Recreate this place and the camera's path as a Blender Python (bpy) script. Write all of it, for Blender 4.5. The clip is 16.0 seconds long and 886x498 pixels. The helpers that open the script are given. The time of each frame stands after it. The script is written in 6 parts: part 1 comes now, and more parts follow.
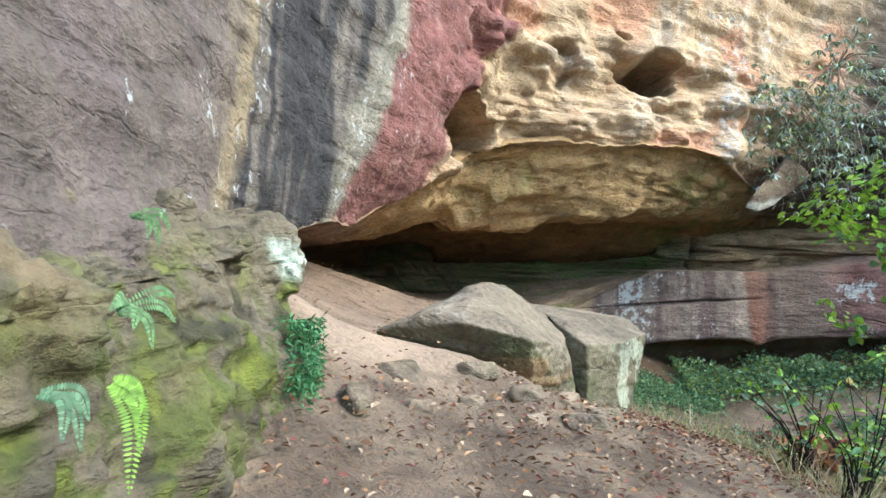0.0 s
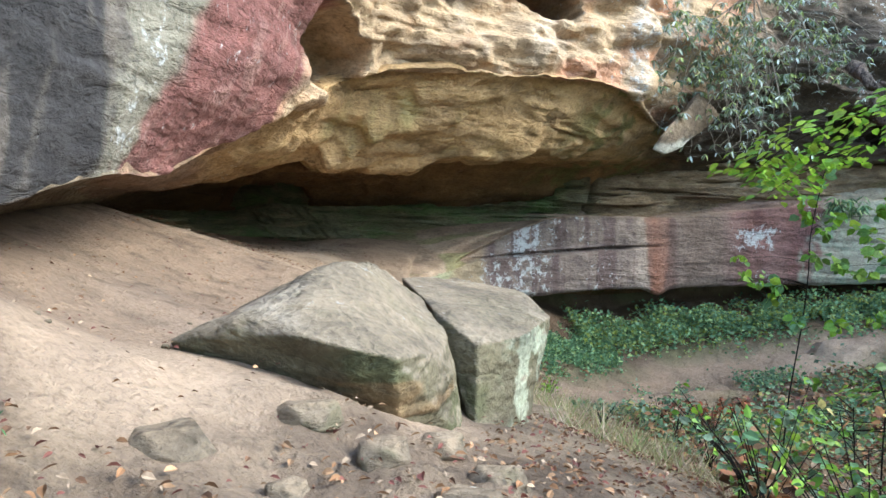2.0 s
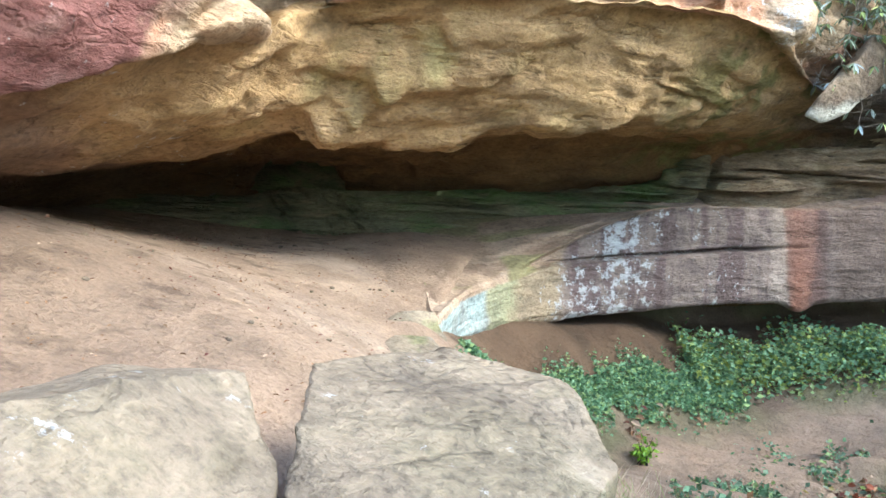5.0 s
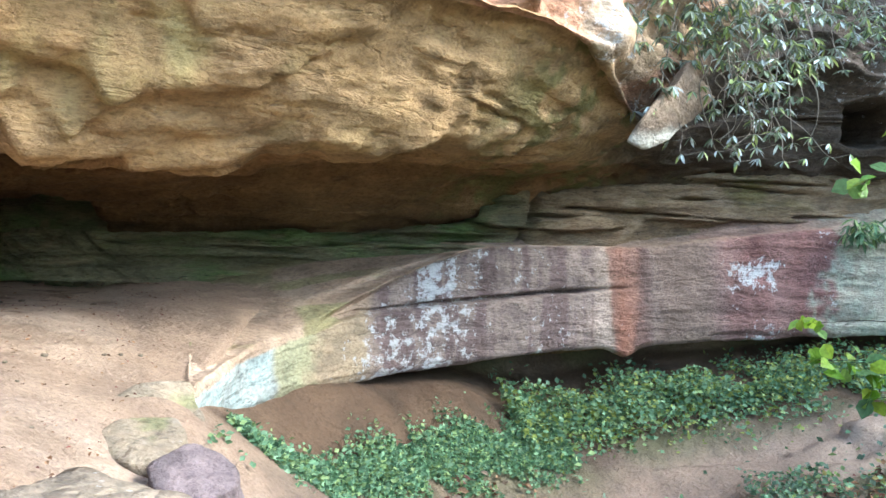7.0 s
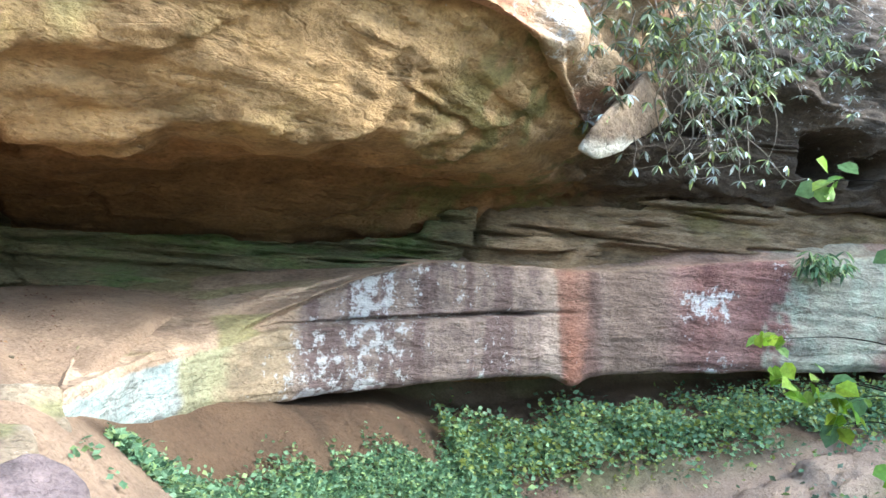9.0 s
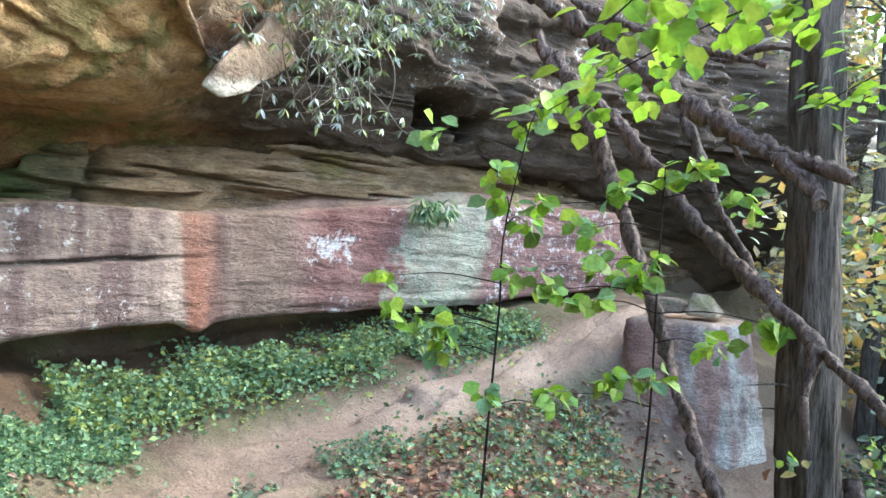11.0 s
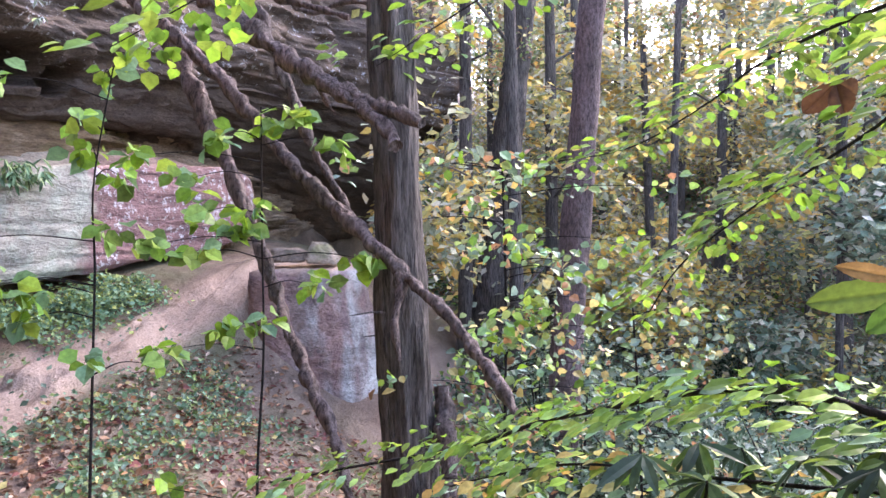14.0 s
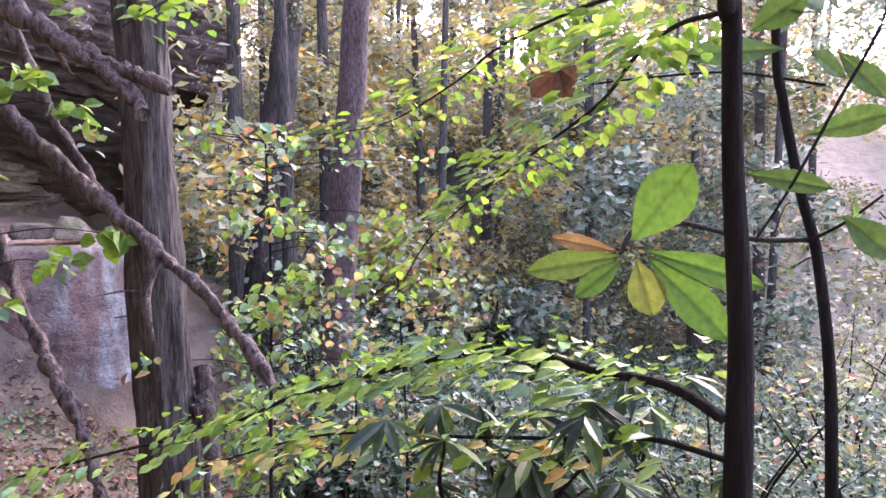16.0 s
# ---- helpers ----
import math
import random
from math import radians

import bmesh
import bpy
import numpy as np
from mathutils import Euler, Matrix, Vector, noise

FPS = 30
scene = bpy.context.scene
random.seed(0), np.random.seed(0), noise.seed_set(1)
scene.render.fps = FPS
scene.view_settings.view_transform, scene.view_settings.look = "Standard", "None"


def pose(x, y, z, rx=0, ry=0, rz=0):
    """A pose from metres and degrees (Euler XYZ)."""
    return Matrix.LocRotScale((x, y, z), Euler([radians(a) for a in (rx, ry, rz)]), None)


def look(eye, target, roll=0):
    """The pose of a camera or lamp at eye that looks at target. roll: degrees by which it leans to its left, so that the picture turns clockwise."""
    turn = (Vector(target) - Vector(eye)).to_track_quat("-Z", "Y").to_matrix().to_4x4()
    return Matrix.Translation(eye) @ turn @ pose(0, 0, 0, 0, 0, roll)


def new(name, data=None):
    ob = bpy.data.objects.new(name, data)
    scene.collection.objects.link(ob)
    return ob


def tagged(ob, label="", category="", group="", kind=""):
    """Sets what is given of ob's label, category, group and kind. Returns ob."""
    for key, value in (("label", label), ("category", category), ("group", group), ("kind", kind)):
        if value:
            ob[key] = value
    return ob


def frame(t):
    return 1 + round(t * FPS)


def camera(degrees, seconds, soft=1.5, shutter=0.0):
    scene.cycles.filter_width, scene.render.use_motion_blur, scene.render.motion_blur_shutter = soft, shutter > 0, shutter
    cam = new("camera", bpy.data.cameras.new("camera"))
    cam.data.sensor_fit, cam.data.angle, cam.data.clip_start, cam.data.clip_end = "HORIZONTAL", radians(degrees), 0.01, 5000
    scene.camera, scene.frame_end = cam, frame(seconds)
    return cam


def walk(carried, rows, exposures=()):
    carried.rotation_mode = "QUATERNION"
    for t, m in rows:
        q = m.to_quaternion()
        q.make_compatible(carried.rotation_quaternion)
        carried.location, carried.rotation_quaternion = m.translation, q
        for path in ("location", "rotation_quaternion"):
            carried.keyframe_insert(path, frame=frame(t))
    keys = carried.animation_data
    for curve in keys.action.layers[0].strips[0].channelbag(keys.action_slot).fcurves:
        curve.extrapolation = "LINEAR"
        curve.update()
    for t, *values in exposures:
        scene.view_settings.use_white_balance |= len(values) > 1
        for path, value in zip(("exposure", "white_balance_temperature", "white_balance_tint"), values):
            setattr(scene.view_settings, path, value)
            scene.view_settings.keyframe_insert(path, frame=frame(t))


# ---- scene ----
cam = camera(59.4, 16.0)
PATH = [
    (0, (-0.013, 0.061, 1.508), (-0.011, 2.06, 1.58), -0.01),
    (0.5, (0.081, 0.467, 1.599), (0.136, 2.466, 1.614), 0.36),
    (1, (0.108, 0.985, 1.623), (0.206, 2.981, 1.561), 0.29),
    (1.5, (0.191, 1.515, 1.781), (0.426, 3.499, 1.696), 0.13),
    (2, (0.372, 2.054, 1.831), (0.644, 4.033, 1.723), 0.39),
    (2.5, (0.52, 2.62, 1.86), (0.76, 4.598, 1.688), 0.44),
    (3, (0.733, 3.109, 1.957), (0.992, 5.084, 1.775), 0.86),
    (3.5, (0.996, 3.598, 2.063), (1.198, 5.583, 1.923), 2.82),
    (3.7, (1.071, 3.808, 2.05), (1.225, 5.798, 1.923), 3.06),
    (5.8, (1.767, 6.484, 1.891), (1.742, 8.475, 1.701), 0.41),
    (6, (1.828, 6.622, 1.86), (1.871, 8.614, 1.68), 0.78),
    (6.5, (1.95, 6.958, 1.859), (2.254, 8.932, 1.757), 2.22),
    (7, (2.044, 7.261, 1.783), (2.475, 9.213, 1.752), 0.22),
    (7.5, (2.2, 7.529, 1.628), (2.48, 9.509, 1.637), 1.66),
    (8, (2.286, 7.74, 1.554), (2.541, 9.724, 1.553), 1.66),
    (8.5, (2.406, 7.865, 1.502), (2.758, 9.833, 1.55), 2.67),
    (9, (2.465, 7.922, 1.482), (2.999, 9.848, 1.547), 2.26),
    (9.5, (2.512, 7.973, 1.551), (3.323, 9.801, 1.584), 2.58),
    (9.7, (2.509, 7.974, 1.552), (3.414, 9.758, 1.575), 2.76),
    (11.8, (2.553, 7.856, 1.397), (4.075, 9.151, 1.326), 1.98),
    (12, (2.545, 7.843, 1.398), (4.104, 9.093, 1.32), 1.98),
    (12.5, (2.555, 7.805, 1.4), (4.203, 8.934, 1.307), 1.92),
    (13, (2.573, 7.769, 1.396), (4.313, 8.75, 1.287), 1.63),
    (13.5, (2.582, 7.732, 1.386), (4.389, 8.583, 1.268), 0.48),
    (14, (2.588, 7.706, 1.367), (4.453, 8.419, 1.237), -0.83),
    (14.5, (2.591, 7.675, 1.366), (4.503, 8.239, 1.208), -1.30),
    (15, (2.596, 7.644, 1.366), (4.541, 8.075, 1.19), -1.18),
    (15.5, (2.6, 7.613, 1.37), (4.569, 7.907, 1.179), -0.71),
    (16, (2.594, 7.583, 1.369), (4.577, 7.745, 1.167), -0.06),
]
walk(cam, [(t, look(eye, target, roll)) for t, eye, target, roll in PATH], [(0.0, 2.56, 6450, 0), (3.7, 2.92, 6300, 0), (6.0, 3.2, 6300, 4), (9.0, 3.42, 6450, 4), (12.0, 3.66, 6750, 12), (16.0, 3.64, 6750, 44)])

# ---- light ----
world = bpy.data.worlds.new("sky")
scene.world = world
world.use_nodes = True
sky_nodes = world.node_tree.nodes
sky = sky_nodes.new("ShaderNodeTexSky")
sky.sky_type = "NISHITA"
sky.sun_disc = False
SUN_ELEVATION, SUN_AZIMUTH = radians(36), radians(112)
sky.sun_elevation, sky.sun_rotation = SUN_ELEVATION, SUN_AZIMUTH
sky_nodes["Background"].inputs["Strength"].default_value = 0.15
world.node_tree.links.new(sky.outputs[0], sky_nodes["Background"].inputs["Color"])
sun_data = bpy.data.lights.new("sun", "SUN")
sun_data.energy, sun_data.angle, sun_data.color = 0.95, radians(24), (1.0, 0.965, 0.91)
sun = new("sun", sun_data)
sun_dir = Vector((math.sin(SUN_AZIMUTH) * math.cos(SUN_ELEVATION), math.cos(SUN_AZIMUTH) * math.cos(SUN_ELEVATION), math.sin(SUN_ELEVATION)))
sun.matrix_world = Matrix.Translation(sun_dir * 60) @ sun_dir.to_track_quat("Z", "Y").to_matrix().to_4x4()


# ---- numeric helpers ----
def lattice(ix, iy, iz, seed):
    h = (ix * 374761393 + iy * 668265263 + iz * 2147483647 + seed * 1274126177) & 0xFFFFFFFF
    h = ((h ^ (h >> 13)) * 1274126177) & 0xFFFFFFFF
    return ((h ^ (h >> 16)) & 0xFFFF) / 32767.5 - 1.0


def vnoise(p, size, seed=0):
    """Smooth noise in -1..1 over points p (n, 3) with features of the given size (one number or three)."""
    q = np.asarray(p, float) / np.asarray(size, float) + 1000.0
    i = np.floor(q).astype(np.int64)
    w = q - i
    w = w * w * (3 - 2 * w)
    out = 0.0
    for dx in (0, 1):
        for dy in (0, 1):
            for dz in (0, 1):
                k = (w[:, 0] if dx else 1 - w[:, 0]) * (w[:, 1] if dy else 1 - w[:, 1]) * (w[:, 2] if dz else 1 - w[:, 2])
                out = out + k * lattice(i[:, 0] + dx, i[:, 1] + dy, i[:, 2] + dz, seed)
    return out


def fbm(p, size, octaves=4, seed=0, gain=0.5):
    size = np.asarray(size, float)
    total, amp, norm = 0.0, 1.0, 0.0
    for n in range(octaves):
        total = total + amp * vnoise(p, size / 2**n, seed + 17 * n)
        norm += amp
        amp *= gain
    return total / norm


def step01(a, b, x):
    t = np.clip((x - a) / (b - a), 0, 1)
    return t * t * (3 - 2 * t)


def band(a, b, x, soft):
    return step01(a - soft, a + soft, x) * (1 - step01(b - soft, b + soft, x))


def blend(col, rgb, mask):
    return col + (np.array(rgb) - col) * np.clip(mask, 0, 1)[:, None]


def spline(rows, count, closed=False):
    """Catmull-Rom through rows (n, ...), resampled to count points."""
    a = np.asarray(rows, float)
    n = len(a)
    t = np.linspace(0, n if closed else n - 1, count, endpoint=not closed)
    i = np.minimum(np.floor(t).astype(int), n - 1 if closed else n - 2)
    w = (t - i).reshape((-1,) + (1,) * (a.ndim - 1))
    if closed:
        p = [a[(i + k) % n] for k in (-1, 0, 1, 2)]
    else:
        e = np.concatenate([[2 * a[0] - a[1]], a, [2 * a[-1] - a[-2]]])
        p = [e[i + k] for k in (0, 1, 2, 3)]
    return 0.5 * (2 * p[1] + (p[2] - p[0]) * w + (2 * p[0] - 5 * p[1] + 4 * p[2] - p[3]) * w**2 + (3 * p[1] - p[0] - 3 * p[2] + p[3]) * w**3)


def rgba(col):
    """Stain colours for a mesh, with shade painted in places; a fourth column, where given, is the density of lichen
    specks.
    """
    return (col if col.shape[1] == 4 else np.concatenate([col, np.zeros((len(col), 1))], 1)).astype(np.float32)


def mesh_of(name, verts, faces, col=None, smooth=True):
    me = bpy.data.meshes.new(name)
    verts, faces = np.asarray(verts, np.float32), np.asarray(faces, np.int32)
    k = faces.shape[1]
    me.vertices.add(len(verts))
    me.vertices.foreach_set("co", verts.ravel())
    me.loops.add(faces.size)
    me.loops.foreach_set("vertex_index", faces.ravel())
    me.polygons.add(len(faces))
    me.polygons.foreach_set("loop_start", np.arange(len(faces), dtype=np.int32) * k)
    me.polygons.foreach_set("use_smooth", np.full(len(faces), smooth))
    me.update(calc_edges=True)
    if col is not None:
        at = me.color_attributes.new("Col", "FLOAT_COLOR", "POINT")
        at.data.foreach_set("color", rgba(col).ravel())
    return me


def grid_faces(nu, nv, wrap_v=False):
    a = np.arange(nu * nv).reshape(nu, nv)
    b = np.concatenate([a, a[:, :1]], 1) if wrap_v else a
    return np.stack([b[:-1, :-1], b[1:, :-1], b[1:, 1:], b[:-1, 1:]], -1).reshape(-1, 4)


def grid_normals(g, wrap_v=False):
    du = np.gradient(g, axis=0)
    dv = (np.roll(g, -1, 1) - np.roll(g, 1, 1)) if wrap_v else np.gradient(g, axis=1)
    n = np.cross(du, dv)
    return n / np.maximum(np.linalg.norm(n, axis=-1, keepdims=True), 1e-9)


def relief(p, seed, amp, strata=0.5, size=1.2):
    """Weathered sandstone relief: broad lumps, bedding that follows height, pits."""
    warp = p.copy()
    warp[:, 2] += 0.12 * vnoise(p, (2.5, 2.5, 1.0), seed + 5) + 0.03 * p[:, 0]
    lumps = fbm(p, (size * 1.4, size * 1.4, size), 5, seed)
    beds = fbm(warp, (3.5, 3.5, 0.22), 3, seed + 40)
    ledges = np.sign(beds) * np.abs(beds) ** 0.6
    pits = np.maximum(0, vnoise(p, (0.35, 0.35, 0.22), seed + 80) - 0.45) * 1.2
    knobs = np.abs(fbm(p, (size * 0.45, size * 0.45, size * 0.28), 3, seed + 90)) - 0.2
    return amp * (lumps + strata * ledges - 0.6 * pits + 0.55 * knobs)


def loft(name, stations, nu, nv, mat, colour, seed, amp, strata=0.5, size=1.2, kind="structure", label="", category="", cap=True, dents=(), carve=None):
    """A closed body lofted through stations, each a ring of as many points."""
    net = np.array(stations, float)
    g = spline(net, nu)
    g = np.swapaxes(spline(np.swapaxes(g, 0, 1), nv, closed=True), 0, 1)
    s = np.repeat(np.linspace(0, len(net) - 1, nu), nv)
    v = np.tile(np.arange(nv) * net.shape[1] / nv, nu)
    n = grid_normals(g, True).reshape(-1, 3)
    p = g.reshape(-1, 3)
    mid = np.repeat(g.mean(1), nv, 0)
    if ((p - mid) * n).sum() < 0:
        n = -n
    p = p + n * relief(p, seed, amp(s) if callable(amp) else amp, strata, size)[:, None]
    if carve:
        p = carve(p, s, v)
    for centre, radii, push in dents:
        q = (p - np.array(centre)) / np.array(radii)
        q = q + 0.25 * np.stack([fbm(p, 0.5, 3, seed + 7 + k) for k in range(3)], 1)
        p = p + np.array(push) * np.clip(1.6 * (1 - (q**2).sum(1)), 0, 1)[:, None]
    col = colour(p, s, v, n)
    faces = grid_faces(nu, nv, True)
    if cap:
        a = np.arange(nu * nv).reshape(nu, nv)
        extra = []
        for ring, row in ((a[0], g[0]), (a[-1], g[-1])):
            p = np.concatenate([p, row.mean(0)[None]])
            col = np.concatenate([col, col[:1]])
            extra += [(ring[k], ring[(k + 1) % nv], len(p) - 1, len(p) - 1) for k in range(nv)]
        quads = [tuple(f) for f in faces]
        me = bpy.data.meshes.new(name)
        me.from_pydata(p.tolist(), [], quads + [f[:3] for f in extra])
        at = me.color_attributes.new("Col", "FLOAT_COLOR", "POINT")
        at.data.foreach_set("color", rgba(col).ravel())
        me.polygons.foreach_set("use_smooth", np.ones(len(me.polygons), bool))
    else:
        me = mesh_of(name, p, faces, col)
    me.materials.append(mat)
    bm = bmesh.new()
    bm.from_mesh(me)
    bmesh.ops.recalc_face_normals(bm, faces=bm.faces)
    bm.to_mesh(me)
    bm.free()
    ob = tagged(new(name, me), label, category, kind=kind)
    return ob


# ---- materials ----
def make_material(name, rough=0.9):
    m = bpy.data.materials.new(name)
    m.use_nodes = True
    nt = m.node_tree
    b = nt.nodes["Principled BSDF"]
    b.inputs["Roughness"].default_value = rough
    b.inputs["Specular IOR Level"].default_value = 0.25
    return m, nt, b


def node(nt, kind, **values):
    n = nt.nodes.new(kind)
    for key, value in values.items():
        n.inputs[key.replace("_", " ")].default_value = value
    return n


def ramp(nt, source, stops):
    r = nt.nodes.new("ShaderNodeValToRGB")
    e = r.color_ramp.elements
    while len(e) < len(stops):
        e.new(0.5)
    for el, (at, c) in zip(e, stops):
        el.position, el.color = at, (*c, 1) if len(c) == 3 else c
    nt.links.new(source, r.inputs[0])
    return r


def multiply(nt, a, b, kind="MULTIPLY", fac=1.0):
    m = nt.nodes.new("ShaderNodeMix")
    m.data_type, m.blend_type = "RGBA", kind
    m.inputs[0].default_value = fac
    nt.links.new(a, m.inputs[6])
    nt.links.new(b, m.inputs[7])
    return m.outputs[2]


def surface_material(name, grain=18.0, bump=0.35, stretch=(1, 1, 2.2), rough=0.92, low=0.62, high=1.32, fleck=0.0, fleck_colour=(0.46, 0.48, 0.49), crack_depth=0.6, crack_stretch=2.4):
    """Colour from the mesh's own stain and shade colours, varied by grain at three scales, with relief."""
    m, nt, b = make_material(name, rough)
    coord = nt.nodes.new("ShaderNodeNewGeometry")
    mapping = nt.nodes.new("ShaderNodeVectorMath")
    mapping.operation = "MULTIPLY"
    mapping.inputs[1].default_value = stretch
    nt.links.new(coord.outputs["Position"], mapping.inputs[0])
    at = nt.nodes.new("ShaderNodeAttribute")
    at.attribute_name = "Col"
    big = node(nt, "ShaderNodeTexNoise", Scale=1.7, Detail=6.0, Roughness=0.65)
    small = node(nt, "ShaderNodeTexNoise", Scale=grain, Detail=8.0, Roughness=0.7)
    for n in (big, small):
        nt.links.new(mapping.outputs[0], n.inputs["Vector"])
    r1 = ramp(nt, big.outputs[0], [(0.3, (low,) * 3), (0.7, (high, high, high * 0.97))])
    r2 = ramp(nt, small.outputs[0], [(0.28, (low * 0.85,) * 3), (0.5, (1.0,) * 3), (0.75, (high,) * 3)])
    c = multiply(nt, multiply(nt, at.outputs["Color"], r1.outputs[0]), r2.outputs[0])
    if fleck:
        spots = node(nt, "ShaderNodeTexNoise", Scale=6.0, Detail=9.0, Roughness=0.78)
        nt.links.new(coord.outputs["Position"], spots.inputs["Vector"])
        total = nt.nodes.new("ShaderNodeMath")
        total.operation = "MULTIPLY_ADD"
        total.inputs[1].default_value = 0.27
        nt.links.new(at.outputs["Alpha"], total.inputs[0])
        nt.links.new(spots.outputs[0], total.inputs[2])
        f = ramp(nt, total.outputs[0], [(0.665, (0,) * 3), (0.70, (fleck,) * 3), (0.85, (min(1, fleck * 1.3),) * 3)])
        mix = nt.nodes.new("ShaderNodeMix")
        mix.data_type = "RGBA"
        nt.links.new(f.outputs[0], mix.inputs[0])
        nt.links.new(c, mix.inputs[6])
        mix.inputs[7].default_value = (*fleck_colour, 1)
        c = mix.outputs[2]
    crack_map = nt.nodes.new("ShaderNodeVectorMath")
    crack_map.operation = "MULTIPLY"
    crack_map.inputs[1].default_value = (0.55, 0.55, crack_stretch)
    nt.links.new(coord.outputs["Position"], crack_map.inputs[0])
    crack = node(nt, "ShaderNodeTexNoise", Scale=1.6, Detail=4.0, Roughness=0.55, Distortion=0.4)
    broken = node(nt, "ShaderNodeTexNoise", Scale=2.3, Detail=2.0)
    for n in (crack, broken):
        nt.links.new(crack_map.outputs[0], n.inputs["Vector"])
    line = ramp(nt, crack.outputs[0], [(0.484, (1,) * 3), (0.497, (0.0,) * 3), (0.503, (0.0,) * 3), (0.516, (1,) * 3)])
    here = ramp(nt, broken.outputs[0], [(0.56, (1,) * 3), (0.64, (0,) * 3)])
    gap = multiply(nt, line.outputs[0], here.outputs[0], "ADD")
    shade = ramp(nt, gap, [(0.0, (1 - crack_depth,) * 3), (0.8, (1,) * 3)])
    c = multiply(nt, c, shade.outputs[0])
    nt.links.new(c, b.inputs["Base Color"])
    bump1 = node(nt, "ShaderNodeBump", Strength=min(1, bump), Distance=0.06)
    bump2 = node(nt, "ShaderNodeBump", Strength=min(1, bump), Distance=0.25)
    bump3 = node(nt, "ShaderNodeBump", Strength=crack_depth, Distance=0.08)
    nt.links.new(small.outputs[0], bump1.inputs["Height"])
    nt.links.new(big.outputs[0], bump2.inputs["Height"])
    nt.links.new(gap, bump3.inputs["Height"])
    nt.links.new(bump2.outputs[0], bump3.inputs["Normal"])
    nt.links.new(bump3.outputs[0], bump1.inputs["Normal"])
    nt.links.new(bump1.outputs[0], b.inputs["Normal"])
    return m


rock_mat = surface_material("sandstone", 16.0, 0.55, (1, 1, 1.8), fleck=0.7, crack_depth=0.4)
shelter_mat = surface_material("sheltered_sandstone", 12.0, 1.0, (1, 1, 3.5), crack_depth=0.8, crack_stretch=4.5)
boulder_mat = surface_material("boulder_stone", 18.0, 0.6, (1, 1, 1.3), fleck=0.6, crack_depth=0.35, crack_stretch=1.2)
soil_mat = surface_material("sandy_soil", 26.0, 0.8, (1, 1, 1), 0.96, 0.78, 1.2, crack_depth=0.12, crack_stretch=1.0)


# ---- ground ----
class Sheet:
    """Height over the plan through spread control points (thin-plate spline)."""

    def __init__(self, points):
        p = np.array(points, float)
        self.p = p
        n = len(p)
        k = self.kernel(p[:, None, :2] - p[None, :, :2])
        a = np.zeros((n + 3, n + 3))
        a[:n, :n] = k + 1e-3 * np.eye(n)
        a[:n, n] = a[n, :n] = 1
        a[:n, n + 1 : n + 3] = p[:, :2]
        a[n + 1 : n + 3, :n] = p[:, :2].T
        self.w = np.linalg.solve(a, np.r_[p[:, 2], 0, 0, 0])

    @staticmethod
    def kernel(d):
        r2 = (d**2).sum(-1)
        return 0.5 * r2 * np.log(r2 + 1e-9)

    def __call__(self, xy):
        k = self.kernel(np.asarray(xy)[:, None, :] - self.p[None, :, :2])
        return k @ self.w[:-3] + self.w[-3] + np.asarray(xy) @ self.w[-2:]


NEAR_GROUND = [
    (1.1, 12.8, 0.47), (1.28, 13.35, 0.54), (0.95, 14.0, 0.68), (0.7, 15.0, 0.8),
    (0, 0, 0.02), (0, -5, -0.1), (3, -4, -0.3), (-2, -4, 0.2), (0.07, 4.17, 0.58), (0.7, 4.4, 0.47), (1.75, 5.84, 0.29), (0.72, 6.2, 0.64), (0.1, 6.1, 0.92), (1.2, 6.85, 0.38), (-0.13, 5.5, 0.82),
    (-0.5, 4.7, 0.86), (-0.9, 5.1, 1.16), (-1.2, 5.6, 1.46), (-1.0, 6.5, 1.14), (-1.45, 7.2, 1.4), (-2.0, 10.6, 1.76), (-2.4, 13.5, 1.55), (-2.9, 17.5, 1.38), (-0.9, 2.5, 0.35), (0.6, 2.5, 0.3), (2.2, 2.5, 0.05), (2.6, 7.7, -0.08), (2.5, 9.7, -0.36),
    (3.0, 9.7, -0.5), (-1.6, 9.0, 1.42), (-0.6, 10.0, 1.06), (-1.4, 16.3, 1.1), (-0.4, 18.2, 1.12), (0.6, 16.0, 0.9), (0.9, 13.8, 0.62), (0.3, 10.5, 0.95), (1.3, 10.6, 0.45), (2.2, 12.2, -0.35),
    (3.0, 14.9, -0.98), (4.2, 16.4, -1.12), (2.1, 15.1, -0.2), (3.2, 16.6, -0.22), (3.2, 17.8, -0.1), (4.5, 17.6, -0.4),
]
